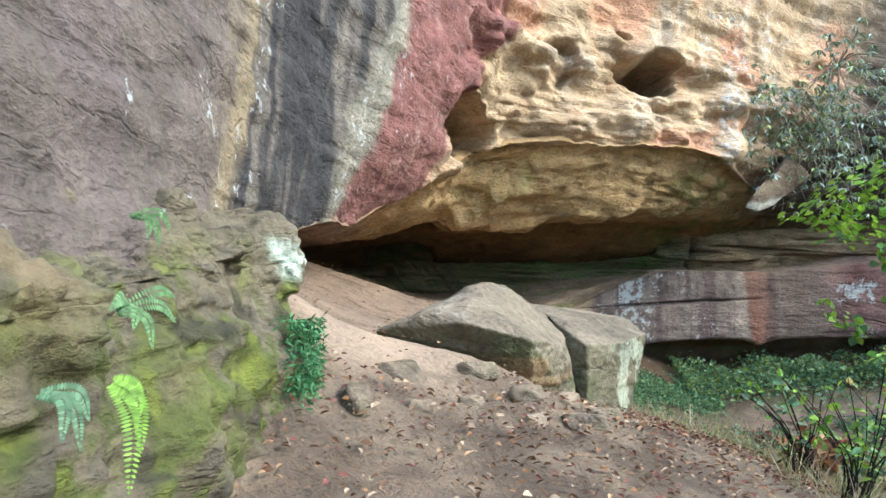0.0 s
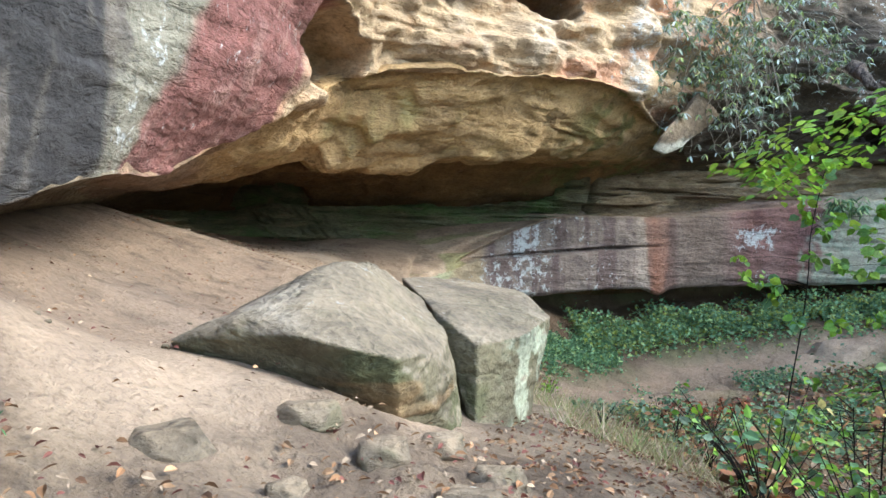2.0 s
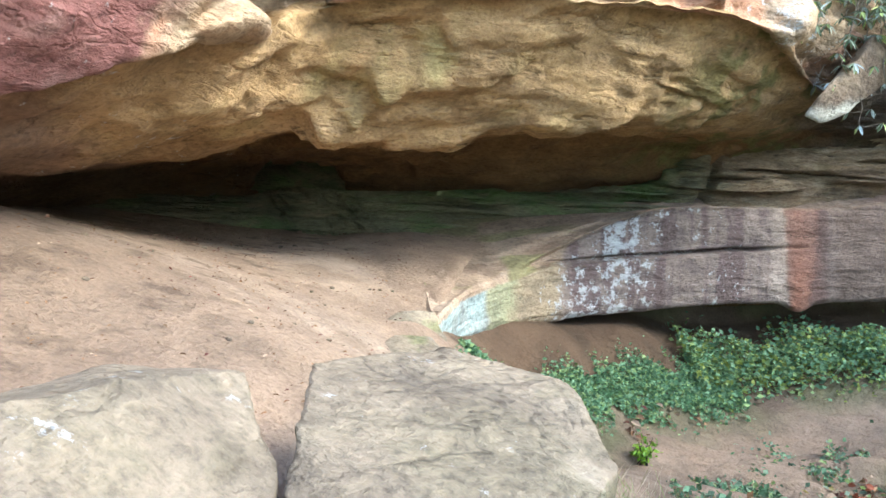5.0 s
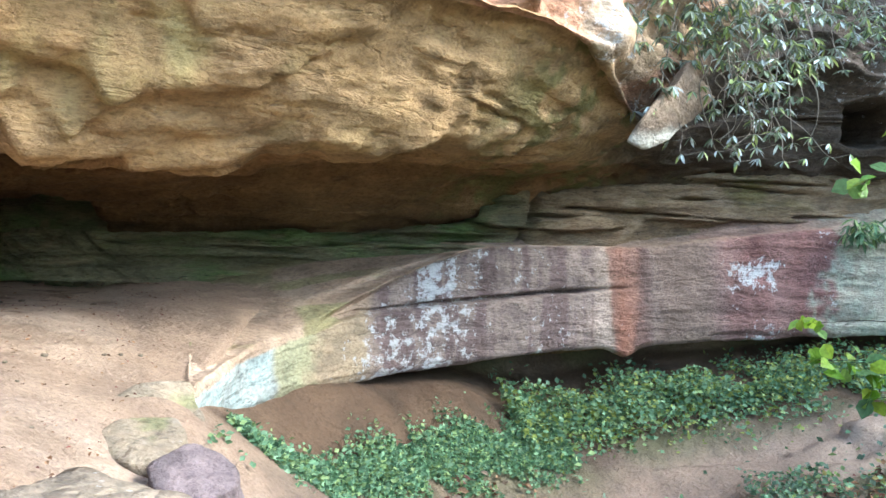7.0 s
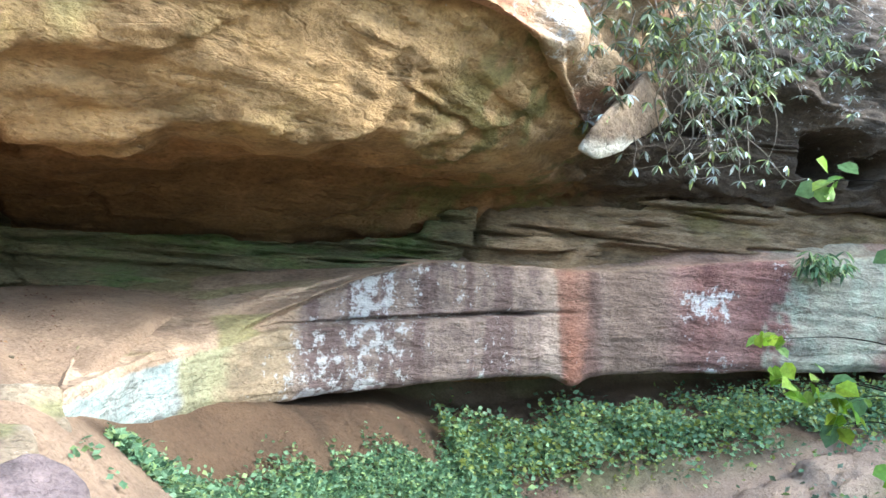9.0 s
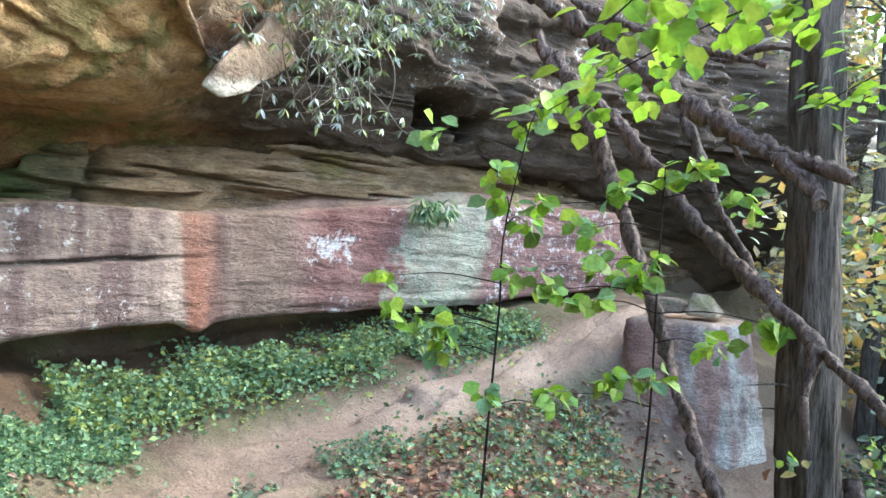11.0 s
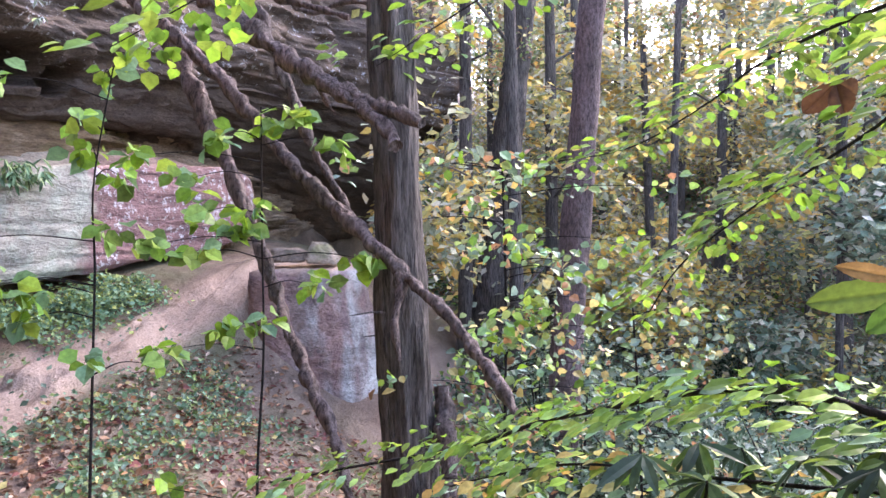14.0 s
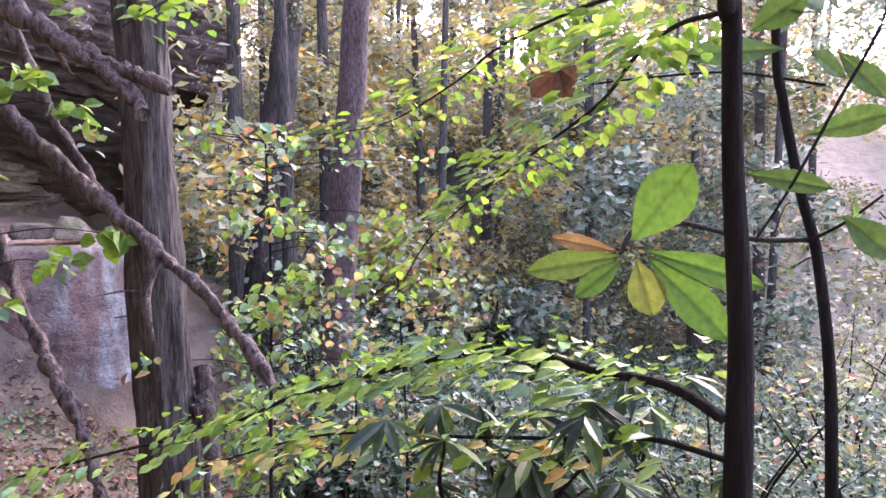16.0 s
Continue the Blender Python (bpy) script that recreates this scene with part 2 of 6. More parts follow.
FAR_GROUND = [
    (5.5, 17.3, -1.2), (7.2, 17.4, -1.32), (9.0, 17.6, -1.3), (12.9, 17.7, -0.92), (15.0, 17.1, -0.45), (16.4, 16.2, 0.08), (17.5, 18.0, 0.0), (22.0, 19.0, 0.0), (6.0, 19.0, -0.75), (9.0, 20.0, -0.5),
    (5.0, 12.5, -1.25), (4.2, 9.0, -0.95), (4.2, 6.0, -0.75), (8.0, 14.0, -1.9), (11.5, 15.0, -1.9), (14.6, 14.6, -2.4), (17.5, 14.2, -2.2), (8.0, 9.0, -2.6), (8.0, 3.0, -2.4), (14.0, 9.0, -4.2), (19.0, 12.0, -3.8),
    (25.0, 10.0, -5.0), (40.0, 10.0, -1.0), (60.0, 10.0, 8.0), (30.0, 25.0, -1.0), (40.0, 45.0, 6.0), (25.0, -15.0, -5.5), (45.0, -25.0, 2.0), (10.0, -20.0, -3.0), (-10.0, -15.0, 1.0), (-8.0, 10.0, 2.0), (-8.0, 25.0, 2.0), (5.0, 26.0, 0.5), (15.0, 30.0, 1.0),
]
sheet = Sheet(NEAR_GROUND + FAR_GROUND)


def rise(lo, near_lo, near_hi, hi, fine, n_out):
    inner = np.arange(near_lo, near_hi, fine)
    k = np.linspace(0, 1, n_out)[1:] ** 2.4
    return np.concatenate([(near_lo - k * (near_lo - lo))[::-1], inner, near_hi + k * (hi - near_hi)])


gx, gy = rise(-70, -2.2, 13.0, 150, 0.06, 45), rise(-70, 0.5, 20.5, 120, 0.06, 45)
gxy = np.stack(np.meshgrid(gx, gy, indexing="ij"), -1).reshape(-1, 2)


def ledge_rim(x):
    """How far forward the shelter's floor reaches over the ledge."""
    return np.interp(x, [-0.5, 0.5, 1.1, 1.42, 1.8, 2.4, 3.3, 4.5, 8.2, 13.6, 20], [11.0, 12.0, 12.7, 13.5, 16.1, 17.5, 18.5, 19.3, 20.4, 20.6, 20.8])


def ground_height(xy):
    xy = np.asarray(xy, float)
    keep = np.stack([np.clip(xy[:, 0], -12, 60), np.clip(xy[:, 1], -22, 45)], -1)
    h = np.concatenate([sheet(part) for part in np.array_split(keep, max(1, len(keep) // 20000))])
    x, y = xy[:, 0], xy[:, 1]
    upper = np.clip(0.6 + 0.14 * (y - 14.1), 0.3, 1.14) + 0.03 * (1 - step01(1.4, 2.0, x)) - 0.03 * step01(1.4, 2.0, x)
    rim = ledge_rim(x)
    upper = upper - 0.06 * step01(0.9, 1.4, x)
    shelf = step01(0.0, 0.7, y - rim) * step01(-0.7, 0.3, x)
    h = h + np.maximum(0, upper - h) * shelf
    far = np.linalg.norm(xy - keep, axis=1)
    return h + 0.12 * np.minimum(far, 90)


def scuffed(xy):
    """Broken soil at the foot of the boulder and across the trail."""
    x, y = xy[:, 0], xy[:, 1]
    wob = 0.35 * fbm(np.concatenate([xy, np.zeros((len(xy), 1))], 1), 0.5, 3, 73)
    return np.exp(-((((x - 0.75) / 0.9) ** 2 + ((y - 5.6) / 0.8) ** 2 + wob) ** 2))


def sand_mask(xy):
    """Where feet keep the sand bare: the shelter's floor and the path under the ledge."""
    x, y = xy[:, 0], xy[:, 1]
    p3 = np.concatenate([xy, np.zeros((len(xy), 1))], 1)
    wob = 0.35 * fbm(p3, 1.3, 3, 71)
    shelter = step01(4.6, 5.8, y + 1.3 * np.maximum(0, x - 0.3) * -1 + wob) * (1 - step01(0.9, 1.7, x - 0.12 * np.maximum(0, y - 8) + wob))
    line = np.interp(x, [2.2, 3.2, 4.5, 7, 9, 12, 15, 17], [9.5, 12.3, 14.6, 16.4, 17.1, 17.6, 17.1, 16.2])
    trail = np.exp(-(((y - line + 0.6 * wob) / np.interp(x, [2.2, 4.5, 8, 14], [0.5, 1.5, 0.8, 0.6])) ** 4)) * step01(1.7, 2.4, x) * (1 - step01(16.8, 17.4, x))
    return np.maximum(shelter * (1 - 0.9 * scuffed(xy)), trail)


gz = ground_height(gxy)
g3 = np.concatenate([gxy, gz[:, None]], 1)
flat = np.concatenate([gxy, np.zeros((len(gxy), 1))], 1)
bare = sand_mask(gxy)
gz = gz + 0.05 * fbm(flat, 0.9, 4, 3) * (1 - 0.4 * bare) + 0.025 * fbm(flat, 0.2, 3, 9) * (1 - 0.55 * bare) + 0.13 * np.tanh(22 * fbm(flat, (2.4, 0.45, 1), 3, 21)) * bare * step01(10, 13, gxy[:, 1]) * step01(2.2, 4, gxy[:, 0]) + 0.05 * np.tanh(20 * fbm(flat, (1.5, 0.3, 1), 3, 25)) * bare * step01(11, 13, gxy[:, 1]) * step01(3.5, 5, gxy[:, 0])
gz = gz + 0.05 * np.tanh(5 * fbm(flat, 0.16, 3, 27)) * scuffed(gxy)
g3[:, 2] = gz
gcol = np.tile([0.125, 0.09, 0.068], (len(g3), 1))
gcol = blend(gcol, (0.21, 0.155, 0.115), step01(-0.2, 0.4, fbm(flat, 0.35, 3, 31)))
gcol = blend(gcol, (0.25, 0.19, 0.14), 0.7 * band(1.8, 5.5, gxy[:, 0], 0.5) * band(3, 13, gxy[:, 1], 1.0) * step01(-0.4, 0.2, fbm(flat, 0.5, 3, 35)))
gcol = blend(gcol, (0.09, 0.10, 0.05), 0.75 * step01(-0.2, 0.4, fbm(flat, 1.1, 4, 37)) * step01(2.6, 4.0, gxy[:, 0]))
bank = step01(0.0, 3.0, 7.6 - 0.26 * (gxy[:, 0] - 2.6) - gxy[:, 1]) * step01(8, 12, gxy[:, 0])
gcol = blend(gcol, (0.42, 0.35, 0.27), bank * (0.6 + 0.4 * fbm(flat, 1.5, 4, 53)))
sandcol = np.tile([0.315, 0.225, 0.165], (len(g3), 1))
sandcol = blend(sandcol, (0.385, 0.29, 0.225), step01(-0.1, 0.5, fbm(flat, 1.5, 4, 41)))
sandcol = blend(sandcol, (0.225, 0.16, 0.115), step01(0.1, 0.6, fbm(flat, 0.8, 4, 43)) * 0.7)
sandcol = blend(sandcol, (0.24, 0.175, 0.135), step01(2.0, 4.5, gxy[:, 0]) * 0.8)
# risers of the path's steps darkened: crease shade put into the sand colour
sandcol = blend(sandcol, (0.20, 0.15, 0.115), np.exp(-((fbm(flat, (2.4, 0.45, 1), 3, 21) / 0.05) ** 2)) * step01(10, 13, gxy[:, 1]) * step01(2.2, 4, gxy[:, 0]) * 0.7)
sandcol = blend(sandcol, (0.42, 0.31, 0.235), (1 - step01(6.0, 8.0, gxy[:, 1] - gxy[:, 0])) * step01(-0.5, 0.2, fbm(flat, 1.2, 4, 49)) * 0.9)
# browner sand at the back; overhang shade is put into this colour too
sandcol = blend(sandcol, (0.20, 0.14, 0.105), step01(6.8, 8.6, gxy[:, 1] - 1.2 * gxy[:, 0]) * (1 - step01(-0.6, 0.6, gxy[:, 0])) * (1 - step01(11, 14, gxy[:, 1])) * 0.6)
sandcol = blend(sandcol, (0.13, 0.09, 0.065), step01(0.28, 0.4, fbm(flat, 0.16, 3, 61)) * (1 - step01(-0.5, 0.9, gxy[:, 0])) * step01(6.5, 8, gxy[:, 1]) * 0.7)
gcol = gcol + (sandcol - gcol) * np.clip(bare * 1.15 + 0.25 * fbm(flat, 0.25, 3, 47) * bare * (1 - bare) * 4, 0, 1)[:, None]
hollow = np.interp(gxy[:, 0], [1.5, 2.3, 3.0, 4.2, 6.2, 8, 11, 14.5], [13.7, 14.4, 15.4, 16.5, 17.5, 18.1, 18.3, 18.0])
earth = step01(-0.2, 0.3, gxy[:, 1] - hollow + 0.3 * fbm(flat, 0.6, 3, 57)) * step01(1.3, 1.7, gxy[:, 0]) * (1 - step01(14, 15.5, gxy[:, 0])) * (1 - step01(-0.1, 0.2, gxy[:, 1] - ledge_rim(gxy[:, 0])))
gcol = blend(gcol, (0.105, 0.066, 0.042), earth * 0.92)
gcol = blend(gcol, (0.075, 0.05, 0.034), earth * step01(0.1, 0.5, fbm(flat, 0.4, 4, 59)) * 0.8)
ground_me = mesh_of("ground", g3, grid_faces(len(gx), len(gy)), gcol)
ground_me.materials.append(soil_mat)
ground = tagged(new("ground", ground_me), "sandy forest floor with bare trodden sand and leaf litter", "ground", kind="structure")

# ---- overhanging cliff ----
# Each section runs: top back, top front, upper face, face, lip, underside front, underside middle, underside back.
cliff = []
cliff.append([(-9, -4, 10), (-3.2, -4, 9.5), (-2.0, -4, 5), (-1.5, -4, 3.2), (-1.25, -4, 1.2), (-1.5, -4, 0.8), (-2.2, -4, 0.6), (-9, -4, 0.5)])
cliff.append([(-9, 0, 10), (-3.0, 0.5, 9.5), (-1.8, 1.0, 5), (-1.4, 1.4, 3.2), (-1.2, 1.8, 1.2), (-1.5, 1.8, 0.8), (-2.2, 1.5, 0.6), (-9, 0, 0.5)])
cliff.append([(-9, 4, 10), (-2.8, 3.4, 9.5), (-1.6, 3.4, 5), (-1.32, 3.5, 3.2), (-1.2, 3.6, 1.25), (-1.6, 3.8, 0.9), (-2.2, 4.0, 0.8), (-9, 4, 0.6)])
cliff.append([(-9, 8, 10), (-2.4, 4.9, 9.5), (-1.4, 4.9, 5), (-1.28, 4.9, 3.2), (-1.36, 4.9, 1.75), (-1.8, 5.3, 1.55), (-2.6, 6.0, 1.4), (-9, 8, 0.8)])
cliff.append([(-9, 11, 10), (-2.0, 5.9, 9.5), (-1.15, 5.9, 5), (-1.15, 5.9, 3.2), (-1.27, 6.1, 1.9), (-1.9, 7.0, 1.8), (-3.0, 8.5, 1.6), (-9, 11, 1.0)])
cliff.append([(-8, 14, 10), (-1.4, 7.0, 9.5), (-0.85, 7.0, 5), (-0.92, 7.0, 3.2), (-1.06, 7.2, 2.08), (-1.9, 9.5, 1.96), (-3.0, 12, 1.8), (-8, 15, 1.4)])
cliff.append([(-7, 17, 10), (-0.8, 8.2, 9.5), (-0.3, 8.2, 5.2), (-0.45, 8.3, 3.2), (-0.95, 8.7, 2.16), (-1.7, 11.5, 2.05), (-2.6, 15, 2.12), (-6, 19.5, 1.9)])
cliff.append([(-5, 19, 10), (0.2, 9.6, 9.5), (0.35, 9.7, 5.6), (0.02, 9.6, 3.6), (-0.25, 10.2, 2.8), (-0.9, 12.8, 2.25), (-1.2, 16.2, 2.5), (-2.5, 20.5, 2.1)])
cliff.append([(-1, 21, 10), (1.0, 11.6, 9.5), (1.2, 11.9, 6.0), (0.95, 11.5, 4.7), (0.7, 12.1, 3.55), (0.5, 14.2, 2.42), (0.3, 16.8, 2.6), (0.0, 20.5, 2.1)])
cliff.append([(2, 22, 10), (2.3, 12.7, 9.5), (2.5, 12.9, 6.0), (2.4, 12.8, 4.5), (2.25, 12.9, 3.72), (1.9, 14.6, 2.45), (1.8, 17.2, 2.68), (1.8, 20.5, 2.15)])
cliff.append([(5, 23, 10), (4.0, 13.7, 9.5), (4.1, 13.9, 6.0), (3.95, 13.75, 4.7), (3.9, 13.9, 3.85), (3.6, 15.2, 2.66), (3.6, 17.6, 2.75), (3.8, 20.5, 2.3)])
cliff.append([(8, 24, 10), (6.0, 15.0, 9.5), (5.9, 15.1, 6.0), (5.5, 14.85, 4.8), (5.35, 14.9, 3.9), (5.1, 16.3, 2.95), (5.4, 18.4, 2.78), (6.0, 21, 2.4)])
cliff.append([(11, 25, 10), (8.4, 17.2, 9.5), (8.0, 17.0, 6.0), (7.6, 16.9, 4.3), (7.4, 17.4, 3.4), (7.2, 18.2, 3.05), (8.0, 19.6, 2.86), (9.0, 22, 2.6)])
cliff.append([(14, 26, 10), (11.5, 19.0, 9.5), (11.0, 18.4, 6.4), (10.6, 18.2, 4.8), (10.2, 18.8, 3.9), (10.4, 19.7, 3.1), (11.0, 20.4, 2.95), (12.0, 23, 2.7)])
cliff.append([(16, 26, 10.5), (15.6, 19.6, 10), (15.2, 19.2, 6.8), (15.0, 18.9, 5.0), (14.8, 19.3, 4.0), (15.0, 19.8, 3.3), (15.4, 20.6, 3.0), (16.0, 24, 2.8)])
cliff.append([(22, 26, 11), (21.6, 19.4, 10.5), (21.4, 18.8, 7.2), (21.2, 18.4, 5.2), (21.0, 18.8, 4.1), (21.2, 19.4, 3.4), (21.6, 20.6, 2.4), (22.5, 24, 1.2)])
cliff.append([(30, 26, 12), (29.0, 18.6, 11), (28.4, 17.6, 7.6), (28.0, 17.0, 5.2), (27.8, 17.4, 3.6), (28.0, 18.6, 2.4), (28.4, 20.4, 0.6), (29, 24, -0.8)])
cliff.append([(36, 34, 12), (33.0, 27.0, 11), (32.4, 26.4, 7.6), (32.0, 26.0, 5.2), (31.8, 26.2, 2.6), (32.0, 26.4, 1.6), (32.4, 27.4, 0.0), (33, 30, -1.5)])
for ring in cliff:
    lip, inner = Vector(ring[4]), Vector(ring[5])
    ring.insert(5, tuple(lip.lerp(inner, 0.16) + Vector((0, 0, 0.06))))


def cliff_colour(p, s, v, n):
    w = fbm(p, (0.7, 0.7, 1.6), 4, 101)
    fine = fbm(p, (0.18, 0.18, 0.3), 4, 111)
    streak = fbm(p, (0.22, 0.22, 3.0), 4, 121)
    sv = s + 0.24 * w + 0.2 * fine - 0.55 * np.clip(3.6 - v, -0.5, 1.2)
    under = step01(4.15, 4.5, v + 0.12 * w)
    c = np.tile([0.12, 0.096, 0.086], (len(p), 1))
    c = blend(c, (0.135, 0.105, 0.105), step01(-0.1, 0.4, streak) * 0.75)
    c = blend(c, (0.175, 0.14, 0.11), step01(0.1, 0.5, w) * 0.5)
    lichen = 0.5 * band(1.6, 2.9, s, 0.4) * step01(0.1, 0.5, fine + 0.6 * w) * (1 - under)
    tan = band(2.65, 3.1, sv, 0.2)
    c = blend(c, (0.25, 0.195, 0.125), tan * 0.85)
    black = band(3.05, 5.05, sv, 0.15)
    c = blend(c, (0.036, 0.034, 0.037), black * 0.96)
    c = blend(c, (0.17, 0.145, 0.125), black * step01(0.0, 0.4, streak + 0.5 * w) * 0.7)
    lichen = np.maximum(lichen, band(2.9, 3.35, sv, 0.14) * 0.34)
    white = band(5.0, 5.5, sv + 0.12 * streak, 0.12)
    c = blend(c, (0.25, 0.235, 0.19), white * 0.7)
    lichen = np.maximum(lichen, white * (0.32 + 0.5 * streak))
    red = band(5.35, 7.25, sv, 0.1)
    c = blend(c, (0.19, 0.083, 0.076), red)
    c = blend(c, (0.27, 0.16, 0.145), red * step01(0.1, 0.5, fine) * 0.55)
    lichen = np.where(red > 0.3, 0.18 + 0.2 * w, lichen)
    bone = step01(7.15, 7.35, sv) * (1 - step01(11.3, 12.6, sv))
    c = blend(c, (0.39, 0.28, 0.185), bone)
    c = blend(c, (0.42, 0.335, 0.265), bone * step01(0.05, 0.4, w) * 0.8)
    c = blend(c, (0.34, 0.20, 0.11), bone * step01(0.1, 0.45, fine) * 0.6)
    c = blend(c, (0.44, 0.20, 0.13), bone * step01(0.2, 0.5, vnoise(p, (1.1, 1.1, 0.5), 141)) * 0.6)
    lichen = np.maximum(lichen, band(10.2, 11.8, s, 0.4) * (1 - under) * (0.35 + 0.4 * w))
    right = step01(11.4, 12.4, sv)
    c = blend(c, (0.062, 0.048, 0.038), right * 0.94)
    c = blend(c, (0.135, 0.10, 0.078), right * step01(0.05, 0.5, w) * (1 - under) * 0.7)
    lichen = np.maximum(lichen, right * (0.25 + 0.4 * w) * (1 - under))
    orange = under * step01(6.3, 7.0, sv) * (1 - step01(11.7, 12.5, sv))
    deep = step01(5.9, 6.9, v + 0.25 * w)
    c = blend(c, (0.345, 0.225, 0.115), orange)
    c = blend(c, (0.46, 0.315, 0.175), orange * step01(0.1, 0.5, fbm(p, (1.2, 1.2, 0.25), 3, 151)) * 0.8)
    c = blend(c, (0.35, 0.29, 0.14), orange * step01(0.0, 0.5, w) * band(7, 9.4, s, 0.5) * 0.8)
    # underside darker towards the back: the recess's shade is put into the colour
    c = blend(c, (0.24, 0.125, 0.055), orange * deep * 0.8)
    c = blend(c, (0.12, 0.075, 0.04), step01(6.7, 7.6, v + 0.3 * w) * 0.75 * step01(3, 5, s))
    c = blend(c, (0.13, 0.14, 0.05), under * band(10.6, 12.2, s, 0.5) * step01(0.0, 0.35, fine + w) * 0.7)
    dark = under * (1 - step01(6.3, 7.0, sv)) * step01(3, 4, s)
    c = blend(c, (0.22, 0.16, 0.10), dark * 0.7)
    return np.column_stack([c, lichen])


def cliff_carve(p, s, v):
    """Blocky weathering on the pale face, slabs on the underside."""
    face = step01(6.8, 7.6, s) * (1 - step01(4.0, 4.3, v)) * step01(1.6, 2.4, v) * (1 - step01(12.0, 13.0, s))
    lump = np.abs(fbm(p, (1.1, 1.1, 0.8), 4, 171)) * 2 - 0.5 + 0.5 * np.tanh(5 * fbm(p, (2.0, 2.0, 0.5), 3, 177))
    below = step01(4.6, 5.1, v) * (1 - step01(7.2, 8.0, v)) * step01(5.0, 7.0, s)
    slab = np.tanh(7 * fbm(p, (2.8, 0.7, 0.8), 4, 181))
    crease = np.exp(-((vnoise(p, (2.2, 1.4, 1.2), 187) / 0.05) ** 2))
    fall = step01(11.8, 13.0, s) * (1 - step01(4.0, 4.6, v)) * step01(1.6, 2.4, v)
    block = np.tanh(4 * fbm(p, (1.6, 1.6, 0.7), 4, 191))
    out = np.array([0.35, -0.9, 0.0])
    p = p + out * (0.30 * face * lump + 0.34 * fall * block)[:, None]
    seam = (p[:, 0] - 0.57) * 0.92 - (p[:, 1] - 14.7) * -0.1 - (p[:, 2] - 2.85) * 1.45 + 0.12 * fbm(p, 0.5, 3, 195)
    step = np.tanh(seam / 0.07) * np.exp(-((seam / 0.9) ** 2)) * step01(6.6, 7.4, s) * (1 - step01(9.2, 9.8, s)) * step01(4.2, 4.8, v) * (1 - step01(6.2, 6.8, v))
    p[:, 2] += below * (0.075 * slab + 0.10 * crease) - 0.13 * step
    return p


# hollows: where, how wide, which way pushed in
CLIFF_DENTS = [
    ((0.6, 11.0, 3.6), (0.85, 1.3, 0.55), (-0.5, 1.1, 0.2)),
    ((3.75, 13.8, 5.15), (0.8, 0.7, 0.42), (-0.2, 2.2, 0.0)),
    ((3.0, 13.4, 5.6), (0.22, 0.4, 0.16), (0.0, 0.5, 0.0)),
    ((1.9, 12.6, 5.0), (0.35, 0.5, 0.5), (0.0, 0.35, 0.0)),
    ((0.15, 14.3, 2.45), (0.75, 0.5, 0.35), (0.0, 0.3, 0.5)),
    ((-1.1, 18.6, 2.0), (1.0, 1.4, 0.5), (0.0, 0.6, 0.5)),
    ((-0.2, 16.4, 2.4), (0.85, 0.32, 0.4), (0.0, 0.5, 0.6)),
    ((9.6, 18.6, 4.4), (1.1, 0.8, 0.6), (0.2, 1.2, 0.1)),
    ((12.6, 19.3, 3.9), (0.6, 0.8, 0.5), (0.2, 1.6, 0.1)),
    ((13.6, 19.6, 3.7), (0.4, 0.7, 0.4), (0.2, 1.4, 0.1)),
]
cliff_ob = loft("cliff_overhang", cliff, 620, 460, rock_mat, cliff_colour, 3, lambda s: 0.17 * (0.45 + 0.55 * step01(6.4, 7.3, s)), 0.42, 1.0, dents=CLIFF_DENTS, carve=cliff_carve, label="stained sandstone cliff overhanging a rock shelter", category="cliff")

# ---- back wall of the shelter ----
back = []
for x, y, z0, z1, zt in ((-9, 17.0, 0.6, 1.6, 3.0), (-4, 17.6, 0.9, 1.7, 3.0), (-1.6, 17.9, 0.95, 1.72, 3.0), (-0.9, 17.7, 0.95, 1.84, 3.0), (0.2, 18.0, 0.95, 1.84, 3.2), (1.5, 18.6, 1.15, 1.86, 3.2), (3.1, 18.7, 1.3, 1.88, 3.3), (4.7, 18.7, 1.45, 1.98, 3.4), (6.0, 19.0, 1.5, 2.4, 3.6), (8.6, 19.7, 1.5, 2.75, 3.8), (11.4, 20.1, 1.7, 2.85, 4.0), (15, 20.4, 1.9, 2.9, 4.2), (19, 20.3, 1.2, 2.4, 4.4), (23, 20.8, 0.4, 1.8, 4.4), (28, 21.5, -0.5, 1.4, 4.4)):
    lean = 0.9 if x < 5 else 0.25
    back.append([(x, y + 0.02, z0 - 0.8), (x, y, z0), (x, y + 0.08, (z0 + z1) / 2), (x, y + 0.2, z1), (x, y + 0.2 + lean, z1 + 0.12), (x, y + 0.6 + lean, zt), (x, y + 3, zt), (x, y + 3, z0 - 0.8)])


def back_colour(p, s, v, n):
    fine, w = fbm(p, (0.3, 0.3, 0.12), 4, 201), fbm(p, (1.2, 1.2, 0.4), 4, 207)
    c = np.tile([0.20, 0.19, 0.12], (len(p), 1))
    c = blend(c, (0.125, 0.20, 0.075), step01(-0.2, 0.4, w + 0.4 * fine) * 0.9)
    c = blend(c, (0.27, 0.21, 0.14), step01(0.1, 0.5, fine) * 0.6)
    right = step01(5.3, 6.6, p[:, 0] + 0.9 * w)
    c = blend(c, (0.27, 0.195, 0.125), right)
    c = blend(c, (0.38, 0.295, 0.205), right * step01(0.0, 0.4, fine) * 0.8)
    c = blend(c, (0.17, 0.155, 0.05), right * step01(0.15, 0.5, w) * step01(2.1, 2.7, p[:, 2]) * 0.7)
    c = blend(c, (0.16, 0.11, 0.075), right * step01(0.25, 0.5, -fine) * 0.7)
    return c


